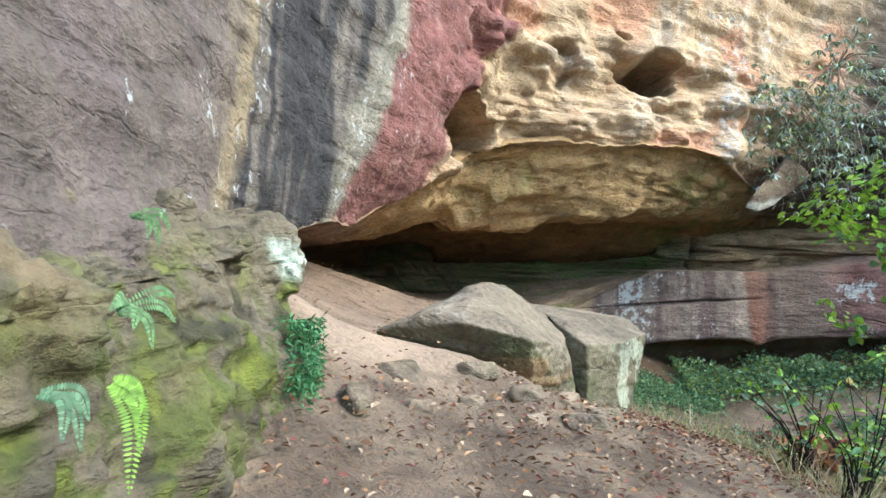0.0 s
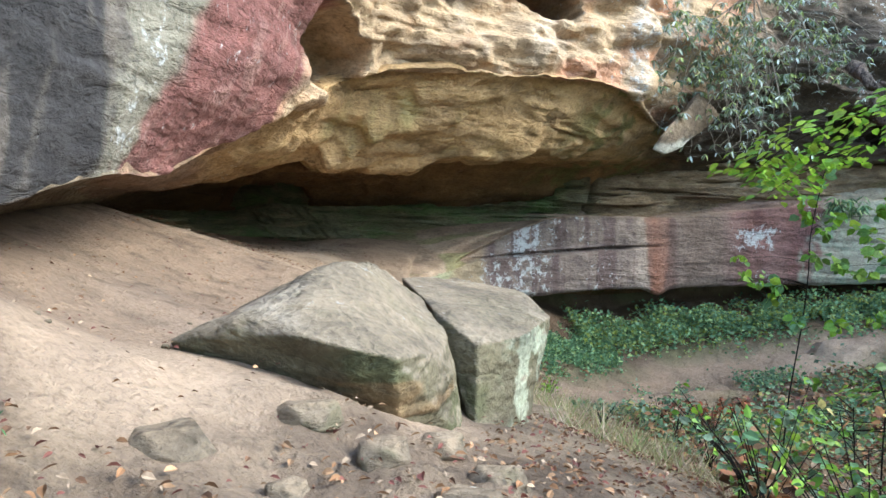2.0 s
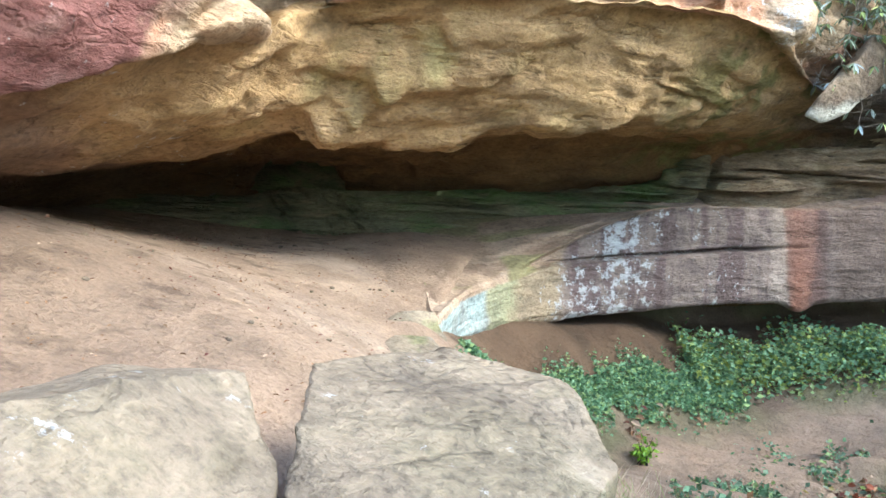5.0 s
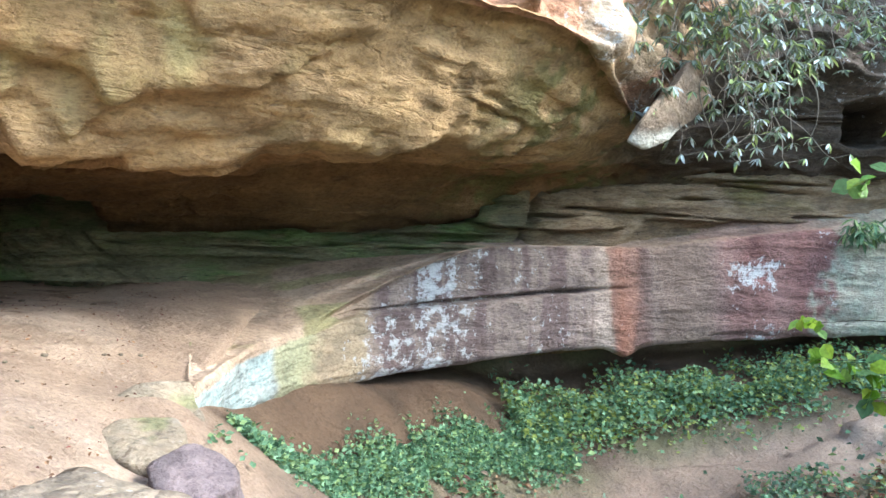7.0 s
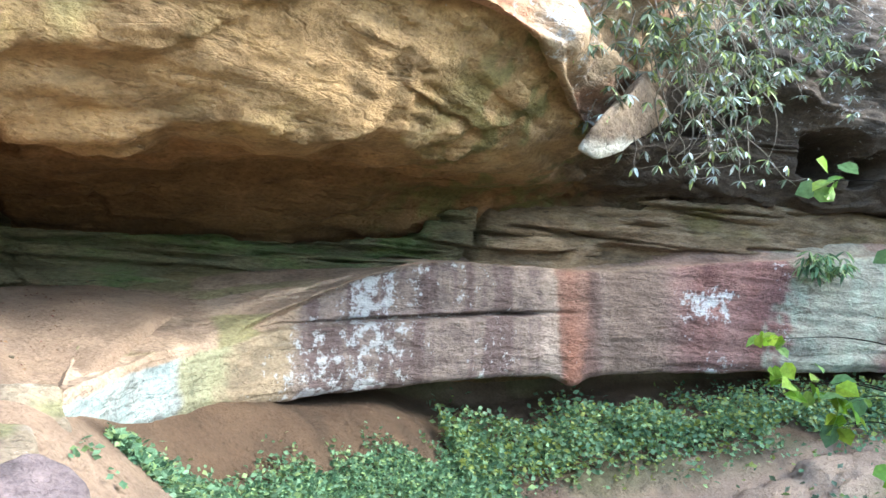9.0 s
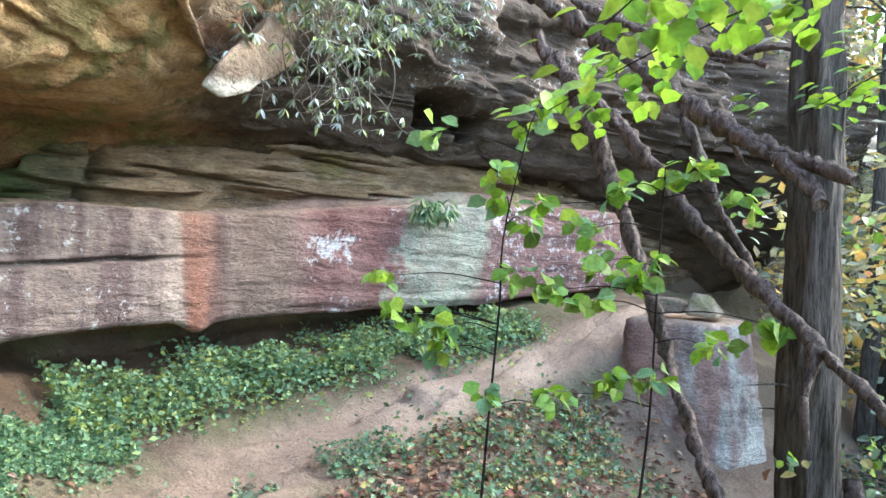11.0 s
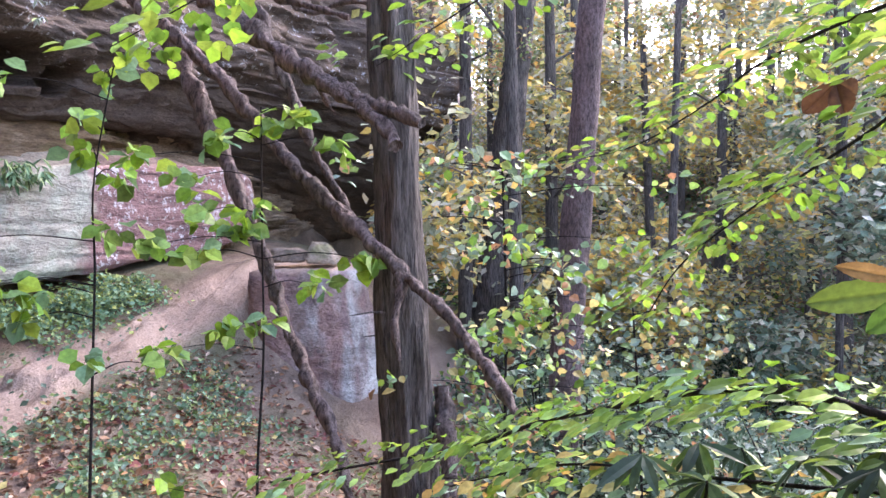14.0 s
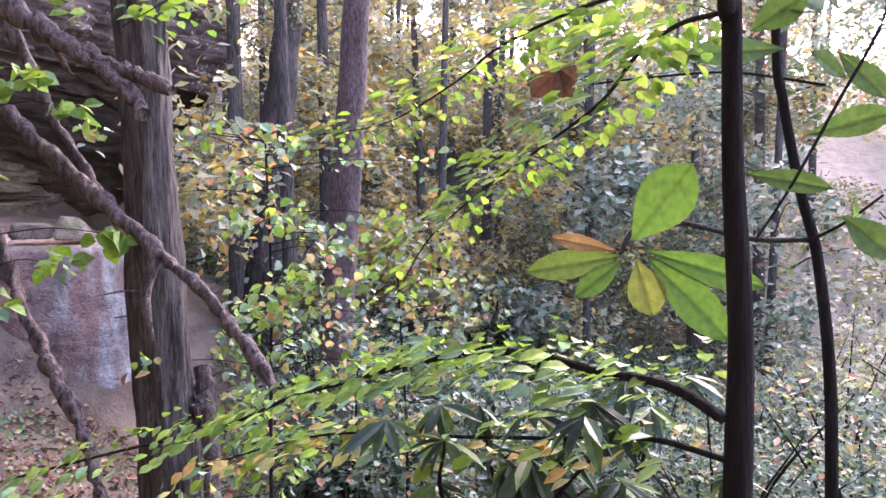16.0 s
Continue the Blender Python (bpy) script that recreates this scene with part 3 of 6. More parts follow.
def back_carve(p, s, v):
    """Deep slots between the beds."""
    beds = fbm(p + np.array([0, 0, 0.04]) * p[:, :1], (3.2, 3.2, 0.16), 3, 221)
    broken = vnoise(p, (1.3, 1.3, 0.6), 227)
    p = p.copy()
    p[:, 1] += 0.32 * step01(0.12, 0.2, beds + 0.15 * broken) * band(0.6, 4.2, v, 0.4)
    slant = p[:, 0] + 0.75 * (p[:, 2] - 1.5) + 0.08 * fbm(p, 0.4, 3, 231)
    split = np.exp(-((np.mod(slant + 2.05, 0.21) - 0.1) / 0.032) ** 2) * band(-1.25, 0.15, slant, 0.1) * step01(-0.3, 0.2, vnoise(p, (0.35, 0.35, 0.5), 233))
    joint = np.exp(-((p[:, 0] - 6.1 - 0.25 * (p[:, 2] - 2.0)) / 0.07) ** 2) * band(1.5, 2.6, p[:, 2], 0.1)
    p[:, 1] += (0.3 * split + 0.35 * joint) * band(0.9, 3.6, v, 0.3)
    return p


loft("back_wall", back, 460, 280, shelter_mat, back_colour, 11, 0.13, 1.25, 0.6, carve=back_carve, label="bedded back wall of the shelter, green with algae", category="rock wall")

# ---- arched ledge ----
# x, y of the front, top height, foot height, how far the hollow runs back
ledge = []
for x, y, z1, z0, deep in ((-0.6, 13.4, 0.0, -0.8, 0.3), (0.4, 13.3, -0.3, -0.9, 0.3), (1.02, 13.4, 0.2, -0.4, 0.4), (1.42, 13.65, 0.53, 0.08, 0.55), (1.5, 13.95, 0.58, 0.1, 0.7), (1.8, 15.3, 0.6, -0.06, 1.0), (2.4, 16.4, 0.68, -0.08, 1.3), (3.3, 17.25, 1.0, -0.06, 1.5), (4.5, 17.8, 1.46, 0.02, 1.6), (5.4, 18.1, 1.58, 0.07, 1.6), (6.8, 18.6, 1.56, 0.04, 1.5), (8.2, 19.0, 1.58, 0.02, 1.5), (9.6, 19.2, 1.70, 0.05, 1.5), (11.3, 19.3, 1.86, 0.04, 1.4), (13.6, 19.3, 2.0, 0.04, 1.2), (15.6, 19.2, 2.1, 0.2, 1.0), (17.6, 18.9, 2.1, 0.4, 0.8), (19.2, 19.2, 1.9, 0.6, 0.5), (20.0, 20.2, 1.5, 0.8, 0.3)):
    yb = max(y + 1.6, 20.6)
    zb = max(z1 + 0.02, float(np.interp(x, [-0.6, 0.4, 1.0, 1.6, 3, 4.7, 6], [0.1, 0.4, 0.78, 1.12, 1.34, 1.52, 1.62])))
    zm = z1 + ((zb - z1) * 0.22 + 0.03) * float(np.interp(x, [1.6, 2.4], [0.1, 1.0]))
    ledge.append([(x - 0.5, yb, zb + 0.1), (x - 0.3, y + 0.62 * (18.4 - y) if y < 17.5 else y + 0.7, z1 + (zb - z1) * 0.62), (x - 0.1, y + 0.35, zm), (x, y + 0.04, z1), (x + 0.02, y - 0.03, z1 * 0.55 + z0 * 0.45), (x + 0.02, y, z0), (x - 0.1, y + 0.45 * deep, z0 + 0.1), (x - 0.2, y + deep, z0 - 0.25), (x - 0.3, y + deep + 0.3, z0 - 1.4), (x - 0.5, yb, z0 - 1.4)])


def ledge_colour(p, s, v, n):
    x = p[:, 0]
    fine, w = fbm(p, (0.16, 0.16, 0.16), 4, 301), fbm(p, (0.6, 0.6, 1.4), 4, 307)
    streak = fbm(p, (0.16, 0.16, 2.5), 4, 311)
    xs = x + 0.22 * w + 0.1 * fine
    top = 1 - step01(2.65, 3.0, v)
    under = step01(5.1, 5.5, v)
    c = np.tile([0.205, 0.16, 0.142], (len(p), 1))
    c = blend(c, (0.115, 0.08, 0.078), step01(-0.25, 0.2, streak + 0.3 * w) * band(3.0, 7.0, xs, 0.4) * 0.85)
    c = blend(c, (0.25, 0.195, 0.135), band(2.45, 3.25, xs, 0.12))
    c = blend(c, (0.26, 0.27, 0.17), band(2.1, 2.6, xs, 0.1) * 0.8)
    c = blend(c, (0.27, 0.335, 0.34), band(1.1, 2.1, xs, 0.1) * (0.7 + 0.3 * step01(-0.3, 0.2, fine)))
    lichen = np.clip(0.7 * band(3.0, 5.0, xs, 0.4) * (0.8 + 1.1 * w) + 0.5 * band(4.6, 6.8, xs, 0.3) * (0.6 + w), 0, 1)
    c = blend(c, (0.33, 0.265, 0.225), band(6.95, 7.3, xs, 0.1) * 0.7)
    rusty = band(7.3, 8.0, xs + 0.1 * (p[:, 2] - 0.7), 0.07)
    c = blend(c, (0.21, 0.098, 0.068), rusty * (0.75 + 0.5 * w))
    c = blend(c, (0.11, 0.07, 0.065), band(7.85, 8.15, xs, 0.07) * 0.85)
    c = blend(c, (0.15, 0.108, 0.09), band(8.15, 9.4, xs, 0.25))
    c = blend(c, (0.155, 0.076, 0.07), band(9.4, 12.1, xs, 0.3) * (0.85 + 0.4 * w))
    lichen = np.maximum(lichen, band(9.5, 12.0, xs, 0.3) * np.clip(0.1 + 0.9 * vnoise(p, (0.8, 0.8, 0.6), 317), 0, 1))
    xl = x + 0.7 * w + 0.5 * fine - 0.35 * (p[:, 2] - 1.0)
    c = blend(c, (0.25, 0.275, 0.225), band(12.0, 13.9, xl, 0.25) * (0.6 + 0.4 * step01(-0.2, 0.3, fine)))
    c = blend(c, (0.175, 0.105, 0.10), step01(13.8, 14.3, xl))
    lichen = np.maximum(lichen, step01(13.8, 14.4, xl) * (0.36 + 0.5 * w))
    bed = np.interp(x, [1.0, 1.5, 1.8, 2.5, 3.1, 3.6], [0.38, 0.50, 0.53, 0.62, 0.79, 0.84])
    top = np.maximum(top, step01(-0.015, 0.02, p[:, 2] - bed + 0.03 * fine) * (1 - step01(3.05, 3.45, xs)))
    sandy = np.tile([0.31, 0.225, 0.165], (len(p), 1))
    sandy = blend(sandy, (0.37, 0.28, 0.215), step01(-0.1, 0.4, w))
    sandy = blend(sandy, (0.19, 0.19, 0.085), step01(0.3, 0.5, vnoise(p, (0.9, 0.5, 1), 331)) * band(0.3, 3.4, x, 0.4) * 0.7)
    c = c + (sandy - c) * (top * (1 - 0.55 * step01(4.5, 6, x)))[:, None]
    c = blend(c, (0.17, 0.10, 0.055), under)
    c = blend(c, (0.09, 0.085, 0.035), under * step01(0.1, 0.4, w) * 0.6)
    return np.column_stack([c, lichen * (1 - under) * (1 - top)])


def ledge_carve(p, s, v):
    """The long crack, and the upper bed set back above it."""
    x = p[:, 0]
    line = np.interp(x, [2.5, 3.1, 4.5, 5.3, 7.9], [0.66, 0.80, 0.86, 0.92, 0.98]) + 0.05 * fbm(p, (0.7, 0.7, 3.0), 4, 351)
    front = band(2.9, 5.0, v, 0.2) * band(2.7, 7.95, x, 0.12)
    gap = np.exp(-(((p[:, 2] - line) / 0.032) ** 4)) * np.interp(x, [2.5, 3.6, 6.6, 7.9], [0.10, 0.42, 0.34, 0.02]) * (0.75 + 0.5 * vnoise(p, (0.5, 0.5, 2.0), 353))
    back = step01(0.0, 0.05, p[:, 2] - line) * np.interp(x, [2.5, 3.6, 6.0, 7.9], [0.3, 0.22, 0.1, 0.03])
    p = p.copy()
    p[:, 1] += (gap + back) * front
    nub = np.exp(-(((x - 7.6) / 0.28) ** 2)) * band(4.3, 5.4, v, 0.3)
    p[:, 2] -= 0.16 * nub
    p[:, 1] -= 0.05 * nub
    return p


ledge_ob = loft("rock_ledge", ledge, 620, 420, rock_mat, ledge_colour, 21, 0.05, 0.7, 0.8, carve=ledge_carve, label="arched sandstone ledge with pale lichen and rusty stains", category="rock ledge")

# ---- mossy foot of the near wall ----
foot = []
for y, xf, zt, bulge in ((-4, -0.95, 1.2, 0.1), (0, -0.92, 1.45, 0.12), (1.8, -0.95, 1.62, 0.1), (3.0, -0.98, 1.72, 0.1), (3.7, -0.92, 1.80, 0.08), (4.2, -0.86, 1.78, 0.02), (4.52, -0.76, 1.76, -0.04), (4.78, -0.95, 1.62, -0.12), (5.0, -1.5, 1.4, -0.2)):
    foot.append([(-3, y, -0.5), (-3, y, zt), (-1.5, y, zt + 0.12), (xf - 0.22, y, zt + 0.02), (xf, y, zt - 0.18), (xf - (0.16 if y > 4.3 else 0.06), y, zt - 0.5), (xf + bulge, y, 0.55), (xf + bulge, y, -0.5)])


def foot_colour(p, s, v, n):
    fine, w = fbm(p, (0.14, 0.14, 0.14), 4, 401), fbm(p, (0.5, 0.5, 0.5), 4, 407)
    c = np.tile([0.135, 0.112, 0.078], (len(p), 1))
    c = blend(c, (0.19, 0.14, 0.085), step01(0.0, 0.4, w) * 0.7)
    c = blend(c, (0.085, 0.075, 0.06), step01(0.15, 0.45, -fine) * 0.7)
    low = 1 - step01(1.1, 1.75, p[:, 2] + 0.4 * w)
    c = blend(c, (0.07, 0.088, 0.022), low * step01(-0.3, 0.1, fine + 0.5 * w) * 0.9)
    c = blend(c, (0.15, 0.17, 0.035), low * step01(0.1, 0.4, fine) * 0.8)
    # dark spots: the shade inside pits, put into the colour alone
    c = blend(c, (0.04, 0.034, 0.026), step01(0.2, 0.45, -fbm(p, (0.3, 0.3, 0.22), 4, 411)) * 0.85)
    c = blend(c, (0.44, 0.52, 0.46), step01(4.25, 4.4, p[:, 1]) * band(1.5, 1.72, p[:, 2], 0.04) * step01(-0.2, 0.2, fine) * 0.9)
    return c


loft("wall_foot", foot, 380, 200, rock_mat, foot_colour, 31, 0.2, 0.5, 0.42, label="mossy knobbly sandstone foot of the cliff", category="rock")


# ---- boulders ----
def hull_rock(name, corners, detail, mat, colour, seed, amp, soft=14, label="", category="boulder", group="", at=None, strata=0.4):
    """A rock that fills the convex hull of its corners, with worn edges and relief."""
    bm = bmesh.new()
    vs = [bm.verts.new(c) for c in corners]
    bmesh.ops.convex_hull(bm, input=vs)
    centre = np.mean(np.array(corners, float), 0)
    planes = []
    for f in bm.faces:
        f.normal_update()
        nn = np.array(f.normal)
        d = float(nn @ (np.array(f.verts[0].co) - centre))
        if d < 0:
            nn, d = -nn, -d
        if d > 1e-4:
            planes.append((nn, d))
    bm.free()
    bm = bmesh.new()
    bmesh.ops.create_icosphere(bm, subdivisions=detail, radius=1)
    me = bpy.data.meshes.new(name)
    bm.to_mesh(me)
    bm.free()
    d = np.empty(len(me.vertices) * 3, np.float32)
    me.vertices.foreach_get("co", d)
    d = d.reshape(-1, 3).astype(float)
    d /= np.linalg.norm(d, axis=1, keepdims=True)
    nn, dd = np.array([q[0] for q in planes]), np.array([q[1] for q in planes])
    k = np.maximum(d @ nn.T, 0) / dd
    r = 1 / ((k**soft).sum(1) ** (1 / soft))
    p = centre + d * r[:, None]
    p = p + d * relief(p, seed, amp, strata, 0.5)[:, None]
    me.vertices.foreach_set("co", p.astype(np.float32).ravel())
    me.update()
    n = np.empty(len(p) * 3, np.float32)
    me.vertex_normals.foreach_get("vector", n)
    col = colour(p, n.reshape(-1, 3).astype(float))
    a = me.color_attributes.new("Col", "FLOAT_COLOR", "POINT")
    a.data.foreach_set("color", rgba(col).ravel())
    me.polygons.foreach_set("use_smooth", np.ones(len(me.polygons), bool))
    me.update()
    me.materials.append(mat)
    return tagged(new(name, me), label, category, group)


def boulder_colour(p, n):
    fine, w = fbm(p, (0.15, 0.15, 0.15), 4, 501), fbm(p, (0.6, 0.6, 0.4), 4, 507)
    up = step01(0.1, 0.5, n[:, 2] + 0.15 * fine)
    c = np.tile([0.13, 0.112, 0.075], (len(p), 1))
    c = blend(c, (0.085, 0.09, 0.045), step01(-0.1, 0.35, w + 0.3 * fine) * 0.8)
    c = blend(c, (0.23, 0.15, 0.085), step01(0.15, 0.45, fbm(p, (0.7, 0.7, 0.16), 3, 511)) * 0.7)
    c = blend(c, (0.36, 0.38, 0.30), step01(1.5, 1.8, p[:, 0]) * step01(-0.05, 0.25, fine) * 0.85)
    # tops tan; part of their paleness is light from above, put into the colour
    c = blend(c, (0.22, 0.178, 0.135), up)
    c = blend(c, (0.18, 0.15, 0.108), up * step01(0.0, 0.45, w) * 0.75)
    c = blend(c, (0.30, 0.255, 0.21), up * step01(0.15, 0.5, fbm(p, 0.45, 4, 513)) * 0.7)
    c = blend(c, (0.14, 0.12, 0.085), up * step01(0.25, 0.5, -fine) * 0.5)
    return np.column_stack([c, 0.08 * up + 0.06])


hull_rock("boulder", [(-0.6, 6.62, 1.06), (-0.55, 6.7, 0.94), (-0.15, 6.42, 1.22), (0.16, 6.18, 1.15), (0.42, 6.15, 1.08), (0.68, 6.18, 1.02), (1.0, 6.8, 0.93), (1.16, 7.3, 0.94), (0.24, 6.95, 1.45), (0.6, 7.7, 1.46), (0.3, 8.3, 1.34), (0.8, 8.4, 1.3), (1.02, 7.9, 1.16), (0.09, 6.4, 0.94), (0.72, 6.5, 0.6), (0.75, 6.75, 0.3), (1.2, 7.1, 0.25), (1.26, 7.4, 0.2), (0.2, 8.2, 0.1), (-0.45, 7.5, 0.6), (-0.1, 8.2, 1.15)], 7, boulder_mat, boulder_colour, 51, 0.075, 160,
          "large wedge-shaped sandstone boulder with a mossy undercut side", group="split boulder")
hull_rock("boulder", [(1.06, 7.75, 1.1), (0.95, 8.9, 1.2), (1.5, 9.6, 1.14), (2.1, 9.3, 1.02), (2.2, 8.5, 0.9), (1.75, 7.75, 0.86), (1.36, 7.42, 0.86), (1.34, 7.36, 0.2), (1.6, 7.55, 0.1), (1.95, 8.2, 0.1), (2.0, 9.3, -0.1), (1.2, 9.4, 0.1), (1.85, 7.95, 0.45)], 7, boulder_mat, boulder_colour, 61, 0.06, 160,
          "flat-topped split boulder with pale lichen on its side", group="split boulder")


def pale_colour(p, n):
    c = np.tile([0.24, 0.195, 0.145], (len(p), 1))
    c = blend(c, (0.17, 0.175, 0.085), step01(0.05, 0.4, fbm(p, (0.3, 0.3, 0.08), 4, 531)) * 0.7)
    return blend(c, (0.33, 0.29, 0.24), step01(0.1, 0.4, fbm(p, 0.25, 4, 533)) * 0.8)


def purple_colour(p, d):
    c = np.tile([0.165, 0.13, 0.135], (len(p), 1))
    return blend(c, (0.095, 0.078, 0.082), step01(0.0, 0.5, fbm(p, 0.2, 4, 521)) * 0.7)


def flake_colour(p, n):
    # brown body has the underside's shade put into its colour; lower edge stays pale
    c = np.tile([0.17, 0.125, 0.09], (len(p), 1))
    c = blend(c, (0.24, 0.18, 0.13), step01(0.0, 0.4, fbm(p, (0.5, 0.5, 0.2), 4, 535)))
    return blend(c, (0.44, 0.42, 0.36), (1 - step01(2.92, 3.04, p[:, 2] - 0.2 * (p[:, 0] - 6.1) + 0.06 * fbm(p, 0.2, 3, 537))) * 0.9)


hull_rock("rock", [(1.31, 12.1, 0.43), (1.42, 12.25, 0.5), (1.57, 12.35, 0.5), (1.76, 12.3, 0.44), (1.85, 12.2, 0.38), (1.85, 12.0, 0.3), (1.69, 11.9, 0.25), (1.39, 11.95, 0.32), (1.36, 12.4, -0.07), (1.62, 12.65, 0.0), (1.9000000000000001, 12.5, -0.12), (1.74, 12.200000000000001, -0.25)], 5, boulder_mat, purple_colour, 67, 0.04, 20, "rounded purplish rock at the end of the ledge", "rock")
hull_rock("rock", [(0.93, 12.4, 0.43), (0.93, 12.6, 0.52), (1.05, 12.8, 0.59), (1.4, 13.0, 0.52), (1.5, 12.7, 0.45), (1.43, 12.3, 0.37), (1.18, 12.2, 0.43), (0.9800000000000001, 12.700000000000001, -0.07), (1.1, 13.100000000000001, 0.09), (1.55, 13.0, -0.05), (1.23, 12.5, -0.07)], 5, boulder_mat, pale_colour, 68, 0.05, 20, "pale weathered knob of sandstone in the sand", "rock")
hull_rock("rock", [(0.9, 13.2, 0.61), (1.06, 13.5, 0.67), (1.41, 13.7, 0.62), (1.6, 13.4, 0.41), (1.57, 13.3, 0.23), (1.26, 13.1, 0.47), (0.9500000000000001, 13.5, 0.11), (1.46, 14.0, 0.12), (1.62, 13.600000000000001, -0.27)], 5, boulder_mat, pale_colour, 70, 0.04, 20, "thin-bedded yellowish sandstone at the ledge end", "rock", strata=1.4)
hull_rock("rock", [(6.09, 15.7, 2.91), (6.39, 15.8, 2.83), (6.83, 16.0, 2.98), (7.36, 16.4, 3.61), (6.98, 16.0, 3.76), (6.26, 15.6, 3.2), (7.42, 16.6, 4.16), (8.21, 17.2, 3.77), (6.94, 16.8, 3.23)], 6, boulder_mat, flake_colour, 69, 0.05, 30, "pale-edged flake of rock hanging under the overhang", "rock")


# ---- plants: materials and builders ----
def leaf_material(name, rough=0.5, through_light=0.35):
    m, nt, b = make_material(name, rough)
    at = nt.nodes.new("ShaderNodeAttribute")
    at.attribute_name = "Col"
    geo = nt.nodes.new("ShaderNodeNewGeometry")
    spots = node(nt, "ShaderNodeTexNoise", Scale=35.0, Detail=4.0)
    nt.links.new(geo.outputs["Position"], spots.inputs["Vector"])
    r = ramp(nt, spots.outputs[0], [(0.3, (0.75,) * 3), (0.7, (1.2,) * 3)])
    r2 = ramp(nt, geo.outputs["Random Per Island"], [(0.0, (0.65,) * 3), (1.0, (1.3,) * 3)])
    c = multiply(nt, multiply(nt, at.outputs["Color"], r.outputs[0]), r2.outputs[0])
    nt.links.new(c, b.inputs["Base Color"])
    tr = nt.nodes.new("ShaderNodeBsdfTranslucent")
    nt.links.new(c, tr.inputs["Color"])
    mix = nt.nodes.new("ShaderNodeMixShader")
    mix.inputs[0].default_value = through_light
    nt.links.new(b.outputs[0], mix.inputs[1])
    nt.links.new(tr.outputs[0], mix.inputs[2])
    nt.links.new(mix.outputs[0], nt.nodes["Material Output"].inputs["Surface"])
    return m


def bark_material(name, dark, light, scale=7.0, stretch=(1, 1, 0.12)):
    m, nt, b = make_material(name, 0.95)
    geo = nt.nodes.new("ShaderNodeNewGeometry")
    mp = nt.nodes.new("ShaderNodeVectorMath")
    mp.operation = "MULTIPLY"
    mp.inputs[1].default_value = stretch
    nt.links.new(geo.outputs["Position"], mp.inputs[0])
    n1 = node(nt, "ShaderNodeTexNoise", Scale=scale * 4, Detail=6.0, Roughness=0.7)
    n2 = node(nt, "ShaderNodeTexNoise", Scale=1.5, Detail=4.0)
    nt.links.new(mp.outputs[0], n1.inputs["Vector"])
    nt.links.new(geo.outputs["Position"], n2.inputs["Vector"])
    r = ramp(nt, n1.outputs[0], [(0.36, dark), (0.62, light)])
    r2 = ramp(nt, n2.outputs[0], [(0.3, (0.7, 0.75, 0.7)), (0.7, (1.2,) * 3)])
    nt.links.new(multiply(nt, r.outputs[0], r2.outputs[0]), b.inputs["Base Color"])
    bp = node(nt, "ShaderNodeBump", Strength=1.0, Distance=0.06)
    nt.links.new(n1.outputs[0], bp.inputs["Height"])
    nt.links.new(bp.outputs[0], b.inputs["Normal"])
    return m


leaf_mat = leaf_material("leaf")
gloss_leaf_mat = leaf_material("glossy_leaf", 0.5, 0.2)
litter_mat = leaf_material("dry_leaf", 0.85, 0.1)
bark_mat = bark_material("furrowed_bark", (0.022, 0.019, 0.017), (0.12, 0.105, 0.095), 9.0)
plum_bark_mat = bark_material("scaly_bark", (0.05, 0.036, 0.036), (0.17, 0.125, 0.12), 9.0, (1, 1, 0.4))
dead_mat = bark_material("weathered_dead_wood", (0.028, 0.021, 0.02), (0.17, 0.132, 0.12), 10.0, (0.6, 0.6, 0.25))
twig_mat = bark_material("dark_twig", (0.006, 0.005, 0.005), (0.02, 0.015, 0.013))
pale_twig_mat = bark_material("grey_twig", (0.12, 0.10, 0.085), (0.30, 0.26, 0.22))

rng = np.random.default_rng(7)
GREEN = ((0.13, 0.24, 0.035), (0.09, 0.17, 0.03), (0.20, 0.30, 0.05))
DEEP = ((0.035, 0.075, 0.035), (0.05, 0.10, 0.05), (0.025, 0.055, 0.03))
BLUISH = ((0.14, 0.21, 0.14), (0.20, 0.28, 0.20), (0.08, 0.135, 0.085))
YELLOW = ((0.52, 0.42, 0.13), (0.56, 0.36, 0.10), (0.42, 0.42, 0.15))
PALE = ((0.29, 0.30, 0.20), (0.39, 0.37, 0.27), (0.21, 0.25, 0.16))
AUTUMN = ((0.19, 0.26, 0.08), (0.40, 0.34, 0.13), (0.13, 0.21, 0.07), (0.34, 0.18, 0.09))
DRY = ((0.20, 0.105, 0.055), (0.28, 0.17, 0.10), (0.12, 0.065, 0.04), (0.34, 0.25, 0.18), (0.16, 0.06, 0.05))


def pick(palette, n):
    p = np.array(palette)
    return p[rng.integers(0, len(p), n)] * rng.uniform(0.8, 1.2, (n, 1))


def unit(a):
    return a / np.maximum(np.linalg.norm(a, axis=-1, keepdims=True), 1e-9)


